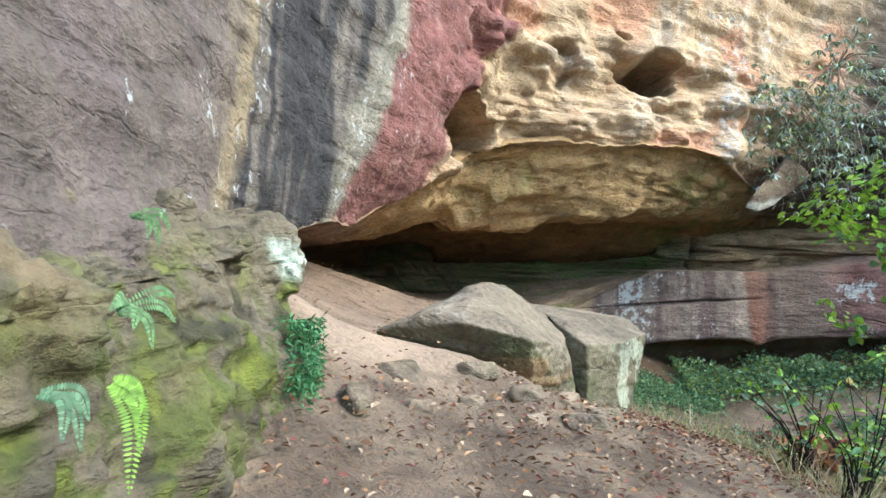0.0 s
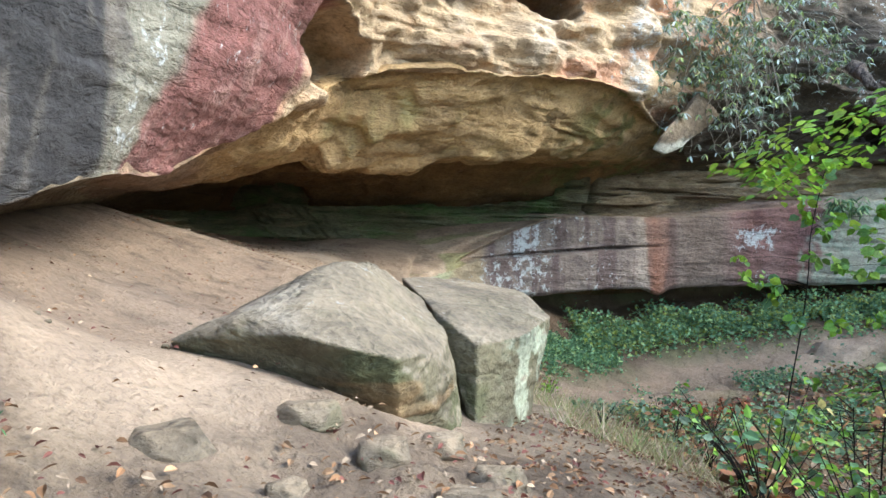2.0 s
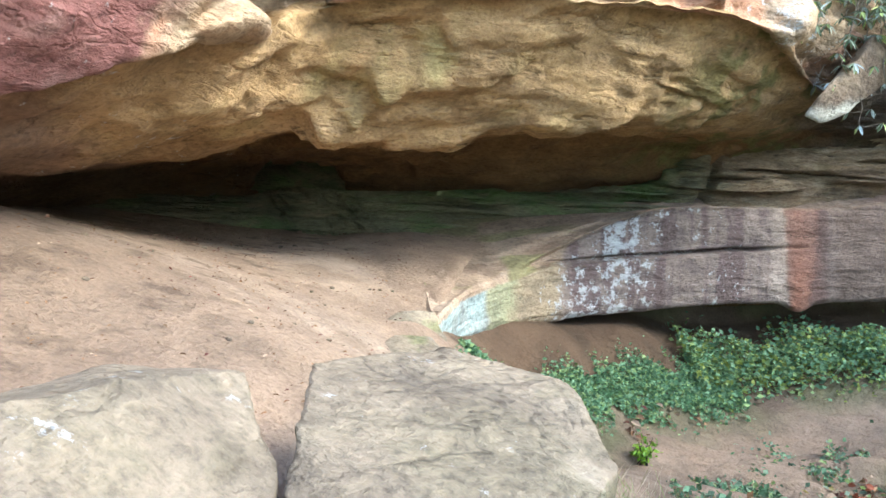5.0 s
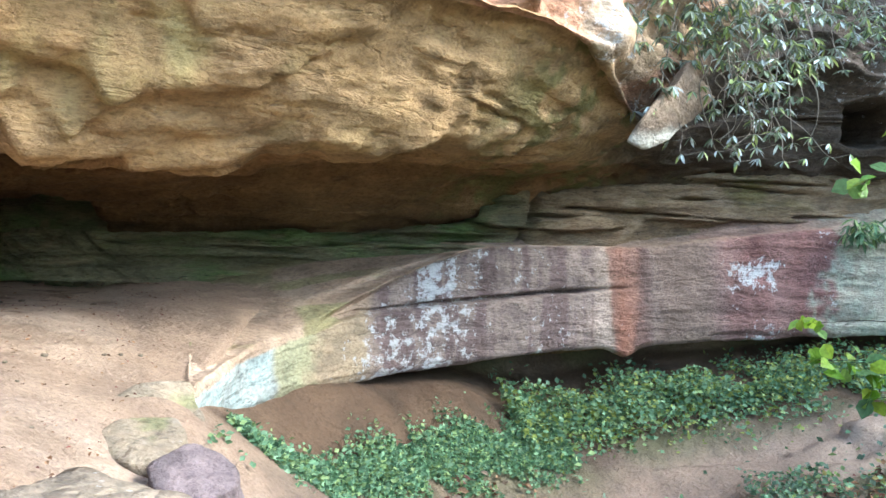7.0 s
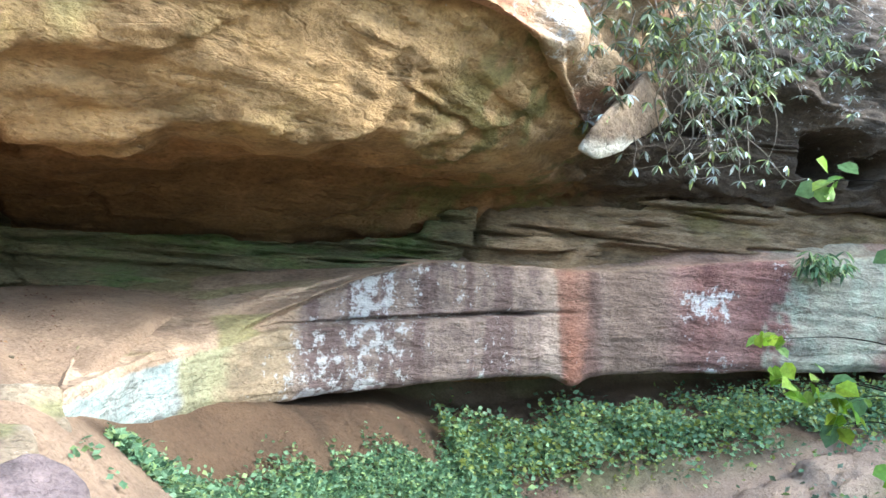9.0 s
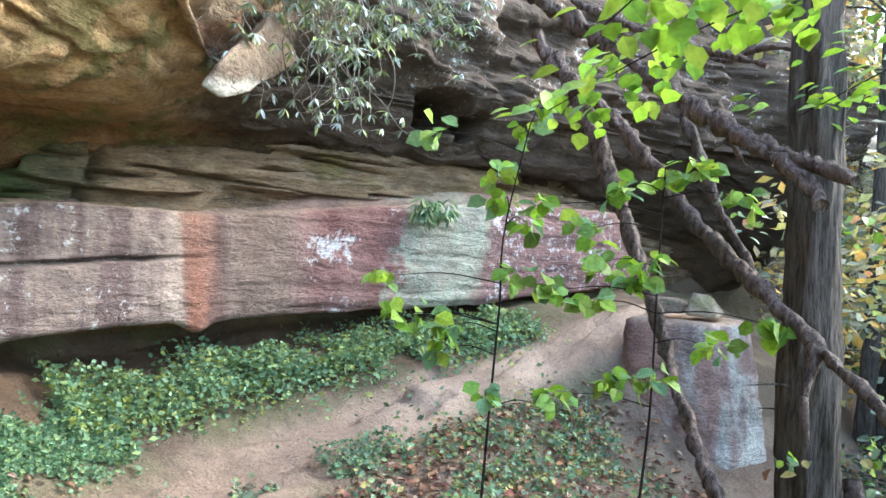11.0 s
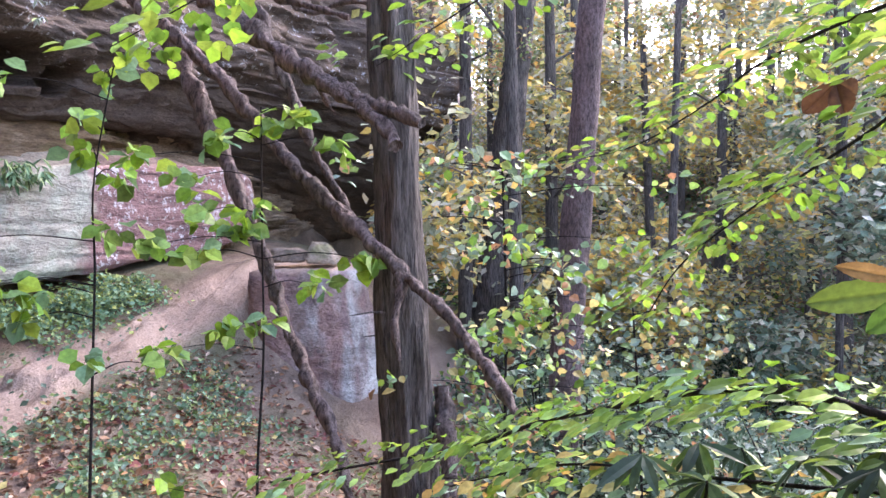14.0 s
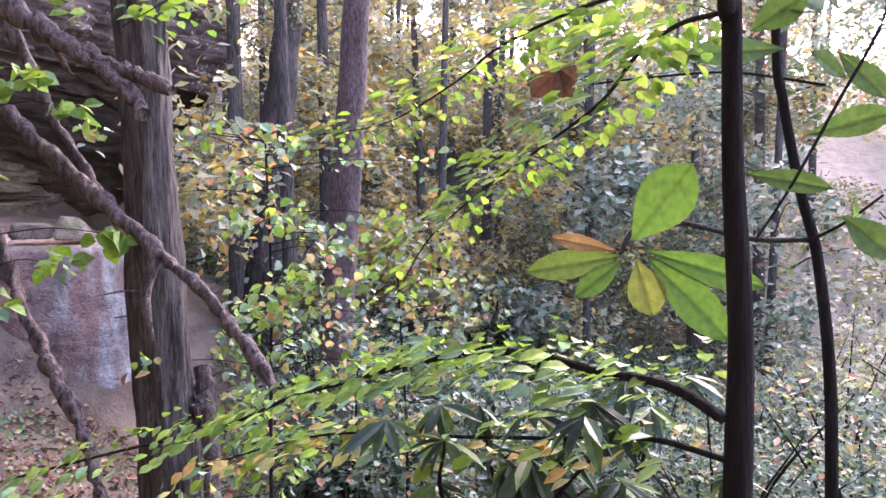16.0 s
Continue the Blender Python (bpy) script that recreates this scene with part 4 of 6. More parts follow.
def leaf_arrays(at, along, face, length, width, col, fold=0.18, droop=0.12):
    """Leaves of eight points: stalk end, two pairs at the sides, midrib, tip. at, along, face: (n, 3)."""
    n = len(at)
    along = unit(along)
    side = unit(np.cross(face, along))
    up = np.cross(along, side)
    length, width = np.broadcast_to(length, n)[:, None], np.broadcast_to(width, n)[:, None]

    def pt(a, s, h):
        return at + along * length * a + side * width * s + up * (width * h - length * droop * a * a)

    v = np.stack([pt(0, 0, 0), pt(0.3, 0.42, fold), pt(0.65, 0.45, fold), pt(1, 0, 0), pt(0.65, -0.45, fold), pt(0.3, -0.42, fold), pt(0.35, 0, 0), pt(0.68, 0, 0)], 1)
    f = np.array([(0, 1, 6), (1, 2, 7), (1, 7, 6), (2, 3, 7), (3, 4, 7), (4, 5, 6), (4, 6, 7), (5, 0, 6)])
    faces = (f[None] + 8 * np.arange(n)[:, None, None]).reshape(-1, 3)
    return v.reshape(-1, 3), faces, np.repeat(np.broadcast_to(col, (n, 3)), 8, 0)


def small_leaves(at, along, face, length, width, col):
    """Leaves of four points for far or small foliage."""
    n = len(at)
    along = unit(along)
    side = unit(np.cross(face, along))
    up = np.cross(along, side)
    length, width = np.broadcast_to(length, n)[:, None], np.broadcast_to(width, n)[:, None]
    v = np.stack([at, at + along * length * 0.5 + side * width * 0.5 + up * width * 0.12, at + along * length, at + along * length * 0.5 - side * width * 0.5 + up * width * 0.12], 1)
    f = np.array([(0, 1, 2), (0, 2, 3)])
    faces = (f[None] + 4 * np.arange(n)[:, None, None]).reshape(-1, 3)
    return v.reshape(-1, 3), faces, np.repeat(np.broadcast_to(col, (n, 3)), 4, 0)


def foliage(name, sets, mat, parent=None, label="", category="", kind="", group=""):
    vs, fs, cs, k = [], [], [], 0
    for v, f, c in sets:
        vs.append(v), fs.append(f + k), cs.append(c)
        k += len(v)
    me = mesh_of(name, np.concatenate(vs), np.concatenate(fs), np.concatenate(cs), smooth=False)
    me.materials.append(mat)
    ob = tagged(new(name, me), label, category, group, kind)
    ob.parent = parent
    return ob


def tube_arrays(points, r0, r1, sides=8, rough=0.0, seed=0, count=None):
    p = spline(points, count or max(6, 5 * len(points))) if len(points) > 2 or count else np.asarray(points, float)
    n = len(p)
    d = unit(np.gradient(p, axis=0))
    ref = np.where(np.abs(d[:, 2:3]) > 0.9, [[1.0, 0, 0]], [[0, 0, 1.0]])
    a = unit(np.cross(d, ref))
    b = np.cross(d, a)
    r = np.interp(np.linspace(0, 1, n), [0, 1], [r0, r1])
    ang = np.linspace(0, 2 * np.pi, sides, endpoint=False)
    ring = p[:, None] + r[:, None, None] * (np.cos(ang)[None, :, None] * a[:, None] + np.sin(ang)[None, :, None] * b[:, None])
    v = ring.reshape(-1, 3)
    if rough:
        out = unit(v - np.repeat(p, sides, 0))
        v = v + out * (rough * np.repeat(r, sides) * fbm(v, (0.09, 0.09, 0.5), 3, seed))[:, None]
    q = grid_faces(n, sides, True)
    tri = np.concatenate([q[:, [0, 1, 2]], q[:, [0, 2, 3]]])
    v = np.concatenate([v, p[:1], p[-1:]])
    k = len(v)
    j = np.arange(sides)
    tri = np.concatenate([tri, np.stack([(j + 1) % sides, j, np.full(sides, k - 2)], 1), np.stack([(n - 1) * sides + j, (n - 1) * sides + (j + 1) % sides, np.full(sides, k - 1)], 1)])
    return v, tri


def wood(name, tubes, mat, parent=None, label="", category="", group=""):
    vs, fs, k = [], [], 0
    for v, f in tubes:
        vs.append(v), fs.append(f + k)
        k += len(v)
    me = mesh_of(name, np.concatenate(vs), np.concatenate(fs))
    me.materials.append(mat)
    ob = tagged(new(name, me), label, category, group)
    ob.parent = parent
    return ob


def holder(name, at, label, category, group=""):
    ob = tagged(new(name), label, category, group)
    ob.location = at
    return ob


def under(parent, ob):
    ob.parent = parent
    ob.matrix_parent_inverse = Matrix.LocRotScale(parent.location, None, parent.scale).inverted()
    return ob


def height_at(x, y):
    return float(ground_height([(x, y)])[0])


def around(n, flat=1.0):
    d = rng.normal(size=(n, 3))
    d[:, 2] *= flat
    return unit(d)


def scatter_leaves(centres, spread, per, length, palette, aspect=0.5, hang=0.3, small=True, flat=0.6):
    """Loose clumps: per leaves round each centre."""
    c = np.repeat(np.asarray(centres, float), per, 0)
    at = c + around(len(c)) * spread * rng.uniform(0.15, 1, (len(c), 1))
    along = around(len(c), 0.5) + np.array([0, 0, -hang])
    face = around(len(c), 0.4) * 0.8 + np.array([0, 0, 1.0])
    ln = length * rng.uniform(0.6, 1.25, len(c))
    maker = small_leaves if small else leaf_arrays
    return maker(at, along, face, ln, ln * aspect, pick(palette, len(c)))


# ---- trees ----
def tall_tree(base, top_height, r, lean, mat, label, palette, crown_n=0, crown_from=0.5, crown_r=2.5, leaf=0.13, rough=0.25, sides=40, group="", limbs=5, crown_per=40, stubs=0):
    x, y = base
    z = height_at(x, y) - 0.3
    name = "tree"
    ob = holder(name, (x, y, z), label, "tree", group)
    pts = [(x + lean[0] * k + 0.03 * math.sin(5 * k + x), y + lean[1] * k + 0.03 * math.cos(4 * k + y), z + top_height * k) for k in np.linspace(0, 1, 7)]
    v, f = tube_arrays(pts, r * 1.15, r * 0.55, sides, rough, int(x * 7) + 3, count=int(top_height * 9))
    flare = np.exp(-np.maximum(0, v[:, 2] - z) / 0.45)
    v[:, 0] += (v[:, 0] - x) * 0.45 * flare * np.clip(1.5 - np.abs(v[:, 2] - z), 0, 1)
    v[:, 1] += (v[:, 1] - y) * 0.45 * flare * np.clip(1.5 - np.abs(v[:, 2] - z), 0, 1)
    under(ob, wood("trunk", [(v, f)], mat))
    for k in range(stubs):
        h, a = rng.uniform(0.15, 0.55), rng.uniform(0, 2 * math.pi)
        p0 = np.array([x + lean[0] * h, y + lean[1] * h, z + top_height * h])
        reach = rng.uniform(0.35, 0.8)
        p1 = p0 + np.array([math.cos(a), math.sin(a), rng.uniform(-0.1, 0.3)]) * reach
        under(ob, wood("dead_twig", [tube_arrays([p0, (p0 + p1) / 2 + [0, 0, 0.03], p1], 0.014, 0.004, 6)], mat))
    if crown_n:
        tubes, cents = [], []
        for k in range(limbs):
            h = rng.uniform(crown_from, 0.95)
            a = rng.uniform(0, 2 * math.pi)
            p0 = np.array([x + lean[0] * h, y + lean[1] * h, z + top_height * h])
            reach = crown_r * rng.uniform(0.6, 1.1)
            p2 = p0 + np.array([math.cos(a) * reach, math.sin(a) * reach, rng.uniform(0.1, 0.5) * reach])
            p1 = (p0 + p2) / 2 + np.array([0, 0, 0.12 * reach])
            tubes.append(tube_arrays([p0, p1, p2], r * 0.25, r * 0.05, 6))
            for w in rng.uniform(0.3, 1.05, crown_n // limbs):
                cents.append(p0 + (p2 - p0) * w + around(1)[0] * reach * 0.35)
        for tube in tubes:
            under(ob, wood("limb", [tube], mat))
        under(ob, foliage("crown", [scatter_leaves(cents, crown_r * 0.22, crown_per, leaf, palette, 0.6)], leaf_mat))
    return ob


tall_tree((8.3, 10.2), 13, 0.20, (-0.2, 0.1), bark_mat, "tall straight tree with deeply furrowed grey bark", GREEN, 0, rough=0.35, sides=64, stubs=6)
tall_tree((12.6, 10.1), 14, 0.21, (0.3, -1.12), plum_bark_mat, "tall tree with scaly plum-brown bark", GREEN, 0, rough=0.2, sides=40, stubs=12)
tall_tree((20.5, 13.6), 16, 0.36, (0.9, -1.7), bark_mat, "thick forest tree leaning downslope", AUTUMN, 60, 0.55, 3.2)
tall_tree((20.0, 13.85), 14, 0.16, (0.2, -0.1), bark_mat, "slender forest tree in the hollow", AUTUMN, 40, 0.5, 2.2)

# forest across the hollow
spots = []
for k in range(700):
    x, y = rng.uniform(19, 62), rng.uniform(-42, 27)
    if y > 17 and x < 34 or y > 0.55 * x + 4 or (x < 36 and y > 7.6 + 0.36 * (x - 2.6)):
        continue
    if y < 7.6 - 0.35 * (x - 2.6) and rng.uniform() < 0.93:
        continue
    if all((x - a) ** 2 + (y - b) ** 2 > 9 for a, b in spots):
        spots.append((x, y))
    if len(spots) == 135:
        break
for x, y in spots:
    warm = rng.uniform() * (0.6 if y > 8 else 1.0)
    palette = YELLOW + PALE if warm < 0.5 else PALE + AUTUMN if warm < 0.75 else BLUISH + PALE
    tall_tree((x, y), rng.uniform(11, 19), rng.uniform(0.09, 0.2), (rng.uniform(-0.8, 0.8), rng.uniform(-0.8, 0.8)), bark_mat, "autumn forest tree on the far slope", palette, 130, 0.05, rng.uniform(2.4, 3.6), 0.27, 0.0, 10, "far forest", 8, 26)


# understorey shrubs in the hollow
def bush(at, tall, wide, palette, n, label, leaf=0.09, per=18, name="shrub", aspect=0.5, group="", mat=None, stem_mat=None, small=True, stems=5):
    x, y = at
    z = height_at(x, y) - 0.05
    ob = holder(name, (x, y, z), label, "shrub", group)
    tubes, cents = [], []
    for k in range(stems):
        a, reach = rng.uniform(0, 2 * math.pi), wide * rng.uniform(0.3, 1.0)
        p0 = np.array([x, y, z])
        p2 = p0 + np.array([math.cos(a) * reach, math.sin(a) * reach, tall * rng.uniform(0.6, 1.0)])
        p1 = p0 + (p2 - p0) * [0.35, 0.35, 0.6]
        tubes.append(tube_arrays([p0, p1, p2], 0.018 * tall**0.5, 0.005, 5))
        line = spline([p0, p1, p2], 20)
        cents += [line[rng.integers(5, 20)] + around(1)[0] * wide * 0.28 for _ in range(n // stems)]
    for tube in tubes:
        under(ob, wood("stem", [tube], stem_mat or twig_mat))
    under(ob, foliage("foliage", [scatter_leaves(cents, wide * 0.25, per, leaf, palette, aspect, small=small)], mat or leaf_mat))
    return ob


for k in range(230):
    d, a = 7.5 + 20 * rng.uniform() ** 1.3, radians(rng.uniform(-19, 22) if rng.uniform() < 0.9 else rng.uniform(-36, -19))
    x, y = 2.6 + d * math.cos(a), 7.6 + d * math.sin(a)
    if y > 13.0 and x < 22 or (abs(x - 8.3) < 1.0 and abs(y - 10.3) < 1.0) or (d < 10 and a > 0.1) or a > 0.27:
        continue
    bush((x, y), rng.uniform(1.2, 3.2), rng.uniform(0.8, 1.5), BLUISH + DEEP + PALE[2:] if rng.uniform() < 0.7 else BLUISH + AUTUMN, 55, "leafy understorey shrub in the shaded hollow", rng.uniform(0.09, 0.15), 16, group="understorey")


for k in range(34):
    d, a = rng.uniform(14, 40), radians(rng.uniform(-40, -15))
    x, y = 2.6 + d * math.cos(a), 7.6 + d * math.sin(a)
    bush((x, y), rng.uniform(1.5, 4.5), rng.uniform(1.0, 2.2), PALE + YELLOW[2:], 50, "pale sunlit brush on the open bank", rng.uniform(0.13, 0.2), 14, group="sunlit brush")

# low cover on the slopes of the hollow
n = 60000
d, a = 6.5 + 40 * rng.uniform(size=n) ** 1.2, np.radians(np.where(rng.uniform(size=n) < 0.85, rng.uniform(-18, 24, n), rng.uniform(-42, -18, n)))
cover_xy = np.stack([2.6 + d * np.cos(a), 7.6 + d * np.sin(a)], 1)
cover_xy = cover_xy[~((cover_xy[:, 1] > 13.6) & (cover_xy[:, 0] < 24))]
n = len(cover_xy)
cover_z = ground_height(cover_xy)
ln = (0.07 + 0.004 * np.linalg.norm(cover_xy - [2.6, 7.6], axis=1)) * rng.uniform(0.7, 1.5, n)
foliage("ground_cover", [small_leaves(np.column_stack([cover_xy, cover_z + rng.uniform(0.0, 0.55, n)]), around(n, 0.5), around(n, 0.4) + [0, 0, 1.0], ln, ln * 0.55, pick(BLUISH + DEEP + GREEN + DRY[:2], n))], leaf_mat, label="low leafy cover on the slope of the hollow", category="undergrowth", kind="stuff")


# ---- plants under the ledge ----
def strip_plants(name, n, x0, x1, y_of, spread, height, leaf, palette, label, kind="stuff", z_of=None, flat=0.5):
    x = rng.uniform(x0, x1, n)
    y = y_of(x) + rng.normal(size=n) * spread
    clump = vnoise(np.column_stack([x, y, 0 * x]), 0.5, 611)
    keep = clump > -0.45
    x, y = x[keep], y[keep]
    z = ground_height(np.column_stack([x, y])) + rng.uniform(0, 1, len(x)) * height * (0.6 + 0.7 * np.clip(clump[keep], 0, 1))
    ln = leaf * rng.uniform(0.6, 1.4, len(x))
    return foliage(name, [small_leaves(np.column_stack([x, y, z]), around(len(x), flat), around(len(x), 0.5) + [0, -0.3, 0.9], ln, ln * 0.7, pick(palette, len(x)))], leaf_mat, label=label, category="plants", kind=kind)


FERNY = ((0.13, 0.24, 0.13), (0.18, 0.31, 0.18), (0.09, 0.18, 0.10), (0.23, 0.33, 0.14))
strip_plants("low_plants", 20000, 1.62, 6.2, lambda x: np.interp(x, [1.6, 2.3, 3.0, 4.2, 6.2], [13.7, 14.35, 15.4, 16.6, 17.7]), 0.25, 0.13, 0.06, FERNY, "dense green seedlings on the earth under the rock ledge")
strip_plants("low_plants", 15000, 5.4, 14.5, lambda x: np.interp(x, [5.4, 8, 11, 14.5], [17.9, 18.7, 18.9, 18.5]), 0.42, 0.38, 0.09, FERNY + ((0.22, 0.27, 0.07),), "pale green plants in the damp recess under the ledge")
strip_plants("low_plants", 2500, 3.8, 9.5, lambda x: np.interp(x, [3.8, 6, 9.5], [13.2, 15.6, 16.4]), 0.3, 0.16, 0.08, BLUISH + FERNY, "thin green plants along the sandy path")
strip_plants("low_plants", 7000, 4.2, 13.5, lambda x: np.interp(x, [4.2, 7, 10, 13.5], [11.6, 13.4, 15.2, 15.6]), 0.7, 0.3, 0.09, BLUISH + FERNY + AUTUMN, "mixed weeds on the slope below the path")

# leaf litter
def litter(name, n, xy, label, size=0.08, lift=0.02):
    z = ground_height(xy) + lift * rng.uniform(0.6, 2.2, len(xy)) + 0.02
    n = len(xy)
    ln = size * rng.uniform(0.5, 1.4, n)
    return foliage(name, [leaf_arrays(np.column_stack([xy, z]), around(n, 0.12), around(n, 0.3) + [0, 0, 1.4], ln, ln * rng.uniform(0.35, 0.7, n), pick(DRY, n), 0.25, 0.25)], litter_mat, label=label, category="leaf litter", kind="stuff")


cand = np.column_stack([rng.uniform(-0.9, 4.0, 9500), rng.uniform(1.5, 11.5, 9500)])
litter("leaf_litter", 0, cand[sand_mask(cand) < rng.uniform(0.02, 0.35, 9500)], "brown fallen leaves on the trail", 0.047)
cand = np.column_stack([rng.uniform(4.0, 14.5, 8000), rng.uniform(9.5, 16.6, 8000)])
litter("leaf_litter", 0, cand[sand_mask(cand) < rng.uniform(0.0, 0.5, 8000)], "brown fallen leaves on the slope below the path", 0.12)


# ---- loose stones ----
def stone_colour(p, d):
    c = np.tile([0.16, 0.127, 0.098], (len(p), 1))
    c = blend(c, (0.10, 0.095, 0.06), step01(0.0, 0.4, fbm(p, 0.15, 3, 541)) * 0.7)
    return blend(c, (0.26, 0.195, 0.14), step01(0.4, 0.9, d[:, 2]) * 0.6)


def loose_stone(x, y, sx, sy, sz, turn, label, detail=4, seed=0):
    z = height_at(x, y) - 0.25 * sz
    sx, sy = 1.2 * sx, 1.2 * sy
    r = np.random.default_rng(seed)
    pts = []
    for k in range(11):
        a = 2 * math.pi * k / 11 + r.uniform(-0.2, 0.2)
        h = (-0.6, 1.0, 0.2)[k % 3]
        s = r.uniform(0.75, 1.0) * (0.7 if h == 1.0 else 1.0)
        px, py = sx * s * math.cos(a), sy * s * math.sin(a)
        pts.append((x + px * math.cos(turn) - py * math.sin(turn), y + px * math.sin(turn) + py * math.cos(turn), z + sz * h * r.uniform(0.8, 1.1)))
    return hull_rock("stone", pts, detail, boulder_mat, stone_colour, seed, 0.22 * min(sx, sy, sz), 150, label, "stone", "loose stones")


for k, (x, y, sx, sy, sz, turn) in enumerate(((0.23, 5.85, 0.2, 0.13, 0.09, 0.2), (0.59, 5.7, 0.17, 0.14, 0.1, 0.8), (0.95, 5.4, 0.24, 0.15, 0.1, -0.5), (-0.33, 5.25, 0.22, 0.14, 0.11, 0.4), (-0.5, 4.5, 0.1, 0.2, 0.1, 0.1), (0.18, 5.15, 0.12, 0.1, 0.07, 1.0), (0.57, 5.1, 0.12, 0.09, 0.07, 0.3), (0.95, 6.15, 0.16, 0.12, 0.08, 0.6), (1.15, 5.75, 0.18, 0.13, 0.1, 0.2), (-0.15, 4.75, 0.13, 0.1, 0.06, 0.5), (2.35, 9.3, 0.32, 0.6, 0.12, -0.35))):
    loose_stone(x, y, sx, sy, sz, turn, "flat brown sandstone piece bedded in the trail", 4, 700 + k)
cand = np.column_stack([rng.uniform(-1.9, 1.2, 1500), rng.uniform(5.0, 18.0, 1500)])
litter("leaf_litter", 0, cand[sand_mask(cand) > 0.5], "scattered bits of dry leaf on the sand", 0.03)
for k in range(46):
    x, y = rng.uniform(-1.6, 0.9), rng.uniform(5.0, 17.0)
    s = rng.uniform(0.012, 0.035)
    loose_stone(x, y, s * 1.3, s, s * 0.7, rng.uniform(0, 3), "small pebble lying on the sand", 2, 800 + k)


def block_colour(p, d):
    fine = fbm(p, (0.3, 0.3, 1.2), 4, 561)
    c = np.tile([0.235, 0.15, 0.13], (len(p), 1))
    c = blend(c, (0.36, 0.385, 0.36), step01(-0.35, 0.25, fine) * (1 - step01(14.9, 15.7, p[:, 1] + 0.5 * fine)) * 0.8)
    c = blend(c, (0.13, 0.08, 0.075), step01(0.1, 0.4, fbm(p, (0.25, 0.25, 1.5), 4, 563)) * 0.7)
    return blend(c, (0.40, 0.28, 0.2), step01(0.55, 0.9, d[:, 2]))


hull_rock("boulder", [(14.7, 16.3, 0.15), (15.1, 14.6, 0.2), (16.0, 14.4, 0.2), (16.5, 15.4, 0.25), (15.6, 16.4, 0.2), (14.5, 15.4, -2.9), (15.2, 14.2, -3.0), (16.3, 14.0, -3.0), (16.8, 15.6, -2.9), (15.4, 16.8, -2.9), (16.1, 14.2, -1.0)], 5, boulder_mat, block_colour, 71, 0.06, 18, "tall rounded boulder with pale lichen beside the path end")
hull_rock("stone", [(14.9, 15.95, 0.2), (15.0, 15.9, 0.5), (15.3, 15.3, 0.42), (15.5, 15.25, 0.28), (15.8, 15.8, 0.45), (15.7, 16.1, 0.25), (15.2, 15.3, 0.2)], 4, boulder_mat, stone_colour, 910, 0.03, 60, "flat brown slab lying on top of the boulder", "stone", "slabs on the boulder")
hull_rock("stone", [(15.1, 15.28, 0.2), (15.25, 15.2, 0.62), (15.45, 14.95, 0.58), (15.3, 14.72, 0.16), (15.8, 14.8, 0.2), (15.8, 15.2, 0.5), (15.6, 15.3, 0.15)], 4, boulder_mat, pale_colour, 911, 0.03, 60, "pale angular block lying on top of the boulder", "stone", "slabs on the boulder")

# ---- fallen logs ----
def log(paths, r, label, mat, seed):
    ob = holder("dead_log", paths[0][0][-1], label, "dead tree")
    for k, (pts, scale) in enumerate(paths):
        pts = np.array(pts, float)
        v, f = tube_arrays(pts, r * scale, r * scale * 0.5, 24, 1.3, seed + k, count=130)
        under(ob, wood("log_stem" if k == 0 else "branch", [(v, f)], mat))
    return ob


log([([(8.4, 13.4, 4.1), (8.4, 13.03, 3.8), (8.45, 12.49, 3.41), (8.26, 11.75, 2.93), (7.97, 11.04, 2.49), (7.65, 10.46, 2.17), (7.44, 10.04, 1.92), (7.24, 9.8, 1.71)], 1.0), ([(7.65, 10.46, 2.17), (7.48, 9.94, 1.97), (7.36, 9.66, 1.86)], 0.75), ([(7.97, 11.04, 2.49), (7.9, 10.8, 2.3), (7.7, 10.5, 2.0)], 0.4)], 0.085, "forked dead trunk leaning from the cliff, bark gone", dead_mat, 3)
log([([(8.87, 13.51, 3.64), (8.83, 13.23, 3.25), (8.72, 12.68, 2.89), (8.61, 11.96, 2.29), (8.43, 11.4, 1.75), (8.18, 10.85, 1.36), (7.95, 10.42, 1.11), (7.69, 9.97, 0.83), (7.35, 9.45, 0.55), (6.9, 8.9, 0.1)], 1.0), ([(7.69, 9.97, 0.83), (7.5, 9.95, 0.5), (7.45, 9.9, 0.25)], 0.5)], 0.07, "long dead trunk leaning down across the living tree", dead_mat, 9)
log([([(8.88, 13.28, 3.38), (8.78, 12.8, 2.8), (8.64, 12.31, 2.03), (8.54, 11.98, 1.49), (8.24, 11.47, 0.75), (7.94, 11.03, 0.16), (7.48, 10.38, -0.59), (7.1, 9.8, -2.4)], 1.0)], 0.075, "grey dead trunk propped against the cliff", dead_mat, 15)
log([([(8.65, 11.8, 3.1), (8.6, 11.54, 2.57), (8.55, 11.19, 1.85), (8.34, 10.77, 1.32), (8.13, 10.51, 1.1)], 1.0)], 0.05, "thin dead stem caught among the leaning trunks", dead_mat, 19)
log([([(8.3, 12.6, 3.7), (8.33, 12.13, 3.44), (8.32, 11.39, 3.1), (8.32, 10.68, 2.84)], 1.0), ([(8.32, 11.39, 3.1), (8.6, 11.2, 3.0), (8.66, 10.8, 3.06), (8.51, 10.03, 2.77)], 0.8)], 0.04, "bare dead branch reaching out over the hollow", dead_mat, 23)
log([([(8.5, 10.0, -0.2), (8.15, 9.8, -0.9), (7.9, 9.6, -1.8), (7.8, 9.5, -2.9)], 1.0), ([(8.0, 9.75, -1.2), (8.3, 9.4, -1.8), (8.4, 9.3, -2.8)], 0.8)], 0.07, "weathered stump roots beside the furrowed tree", dead_mat, 27)


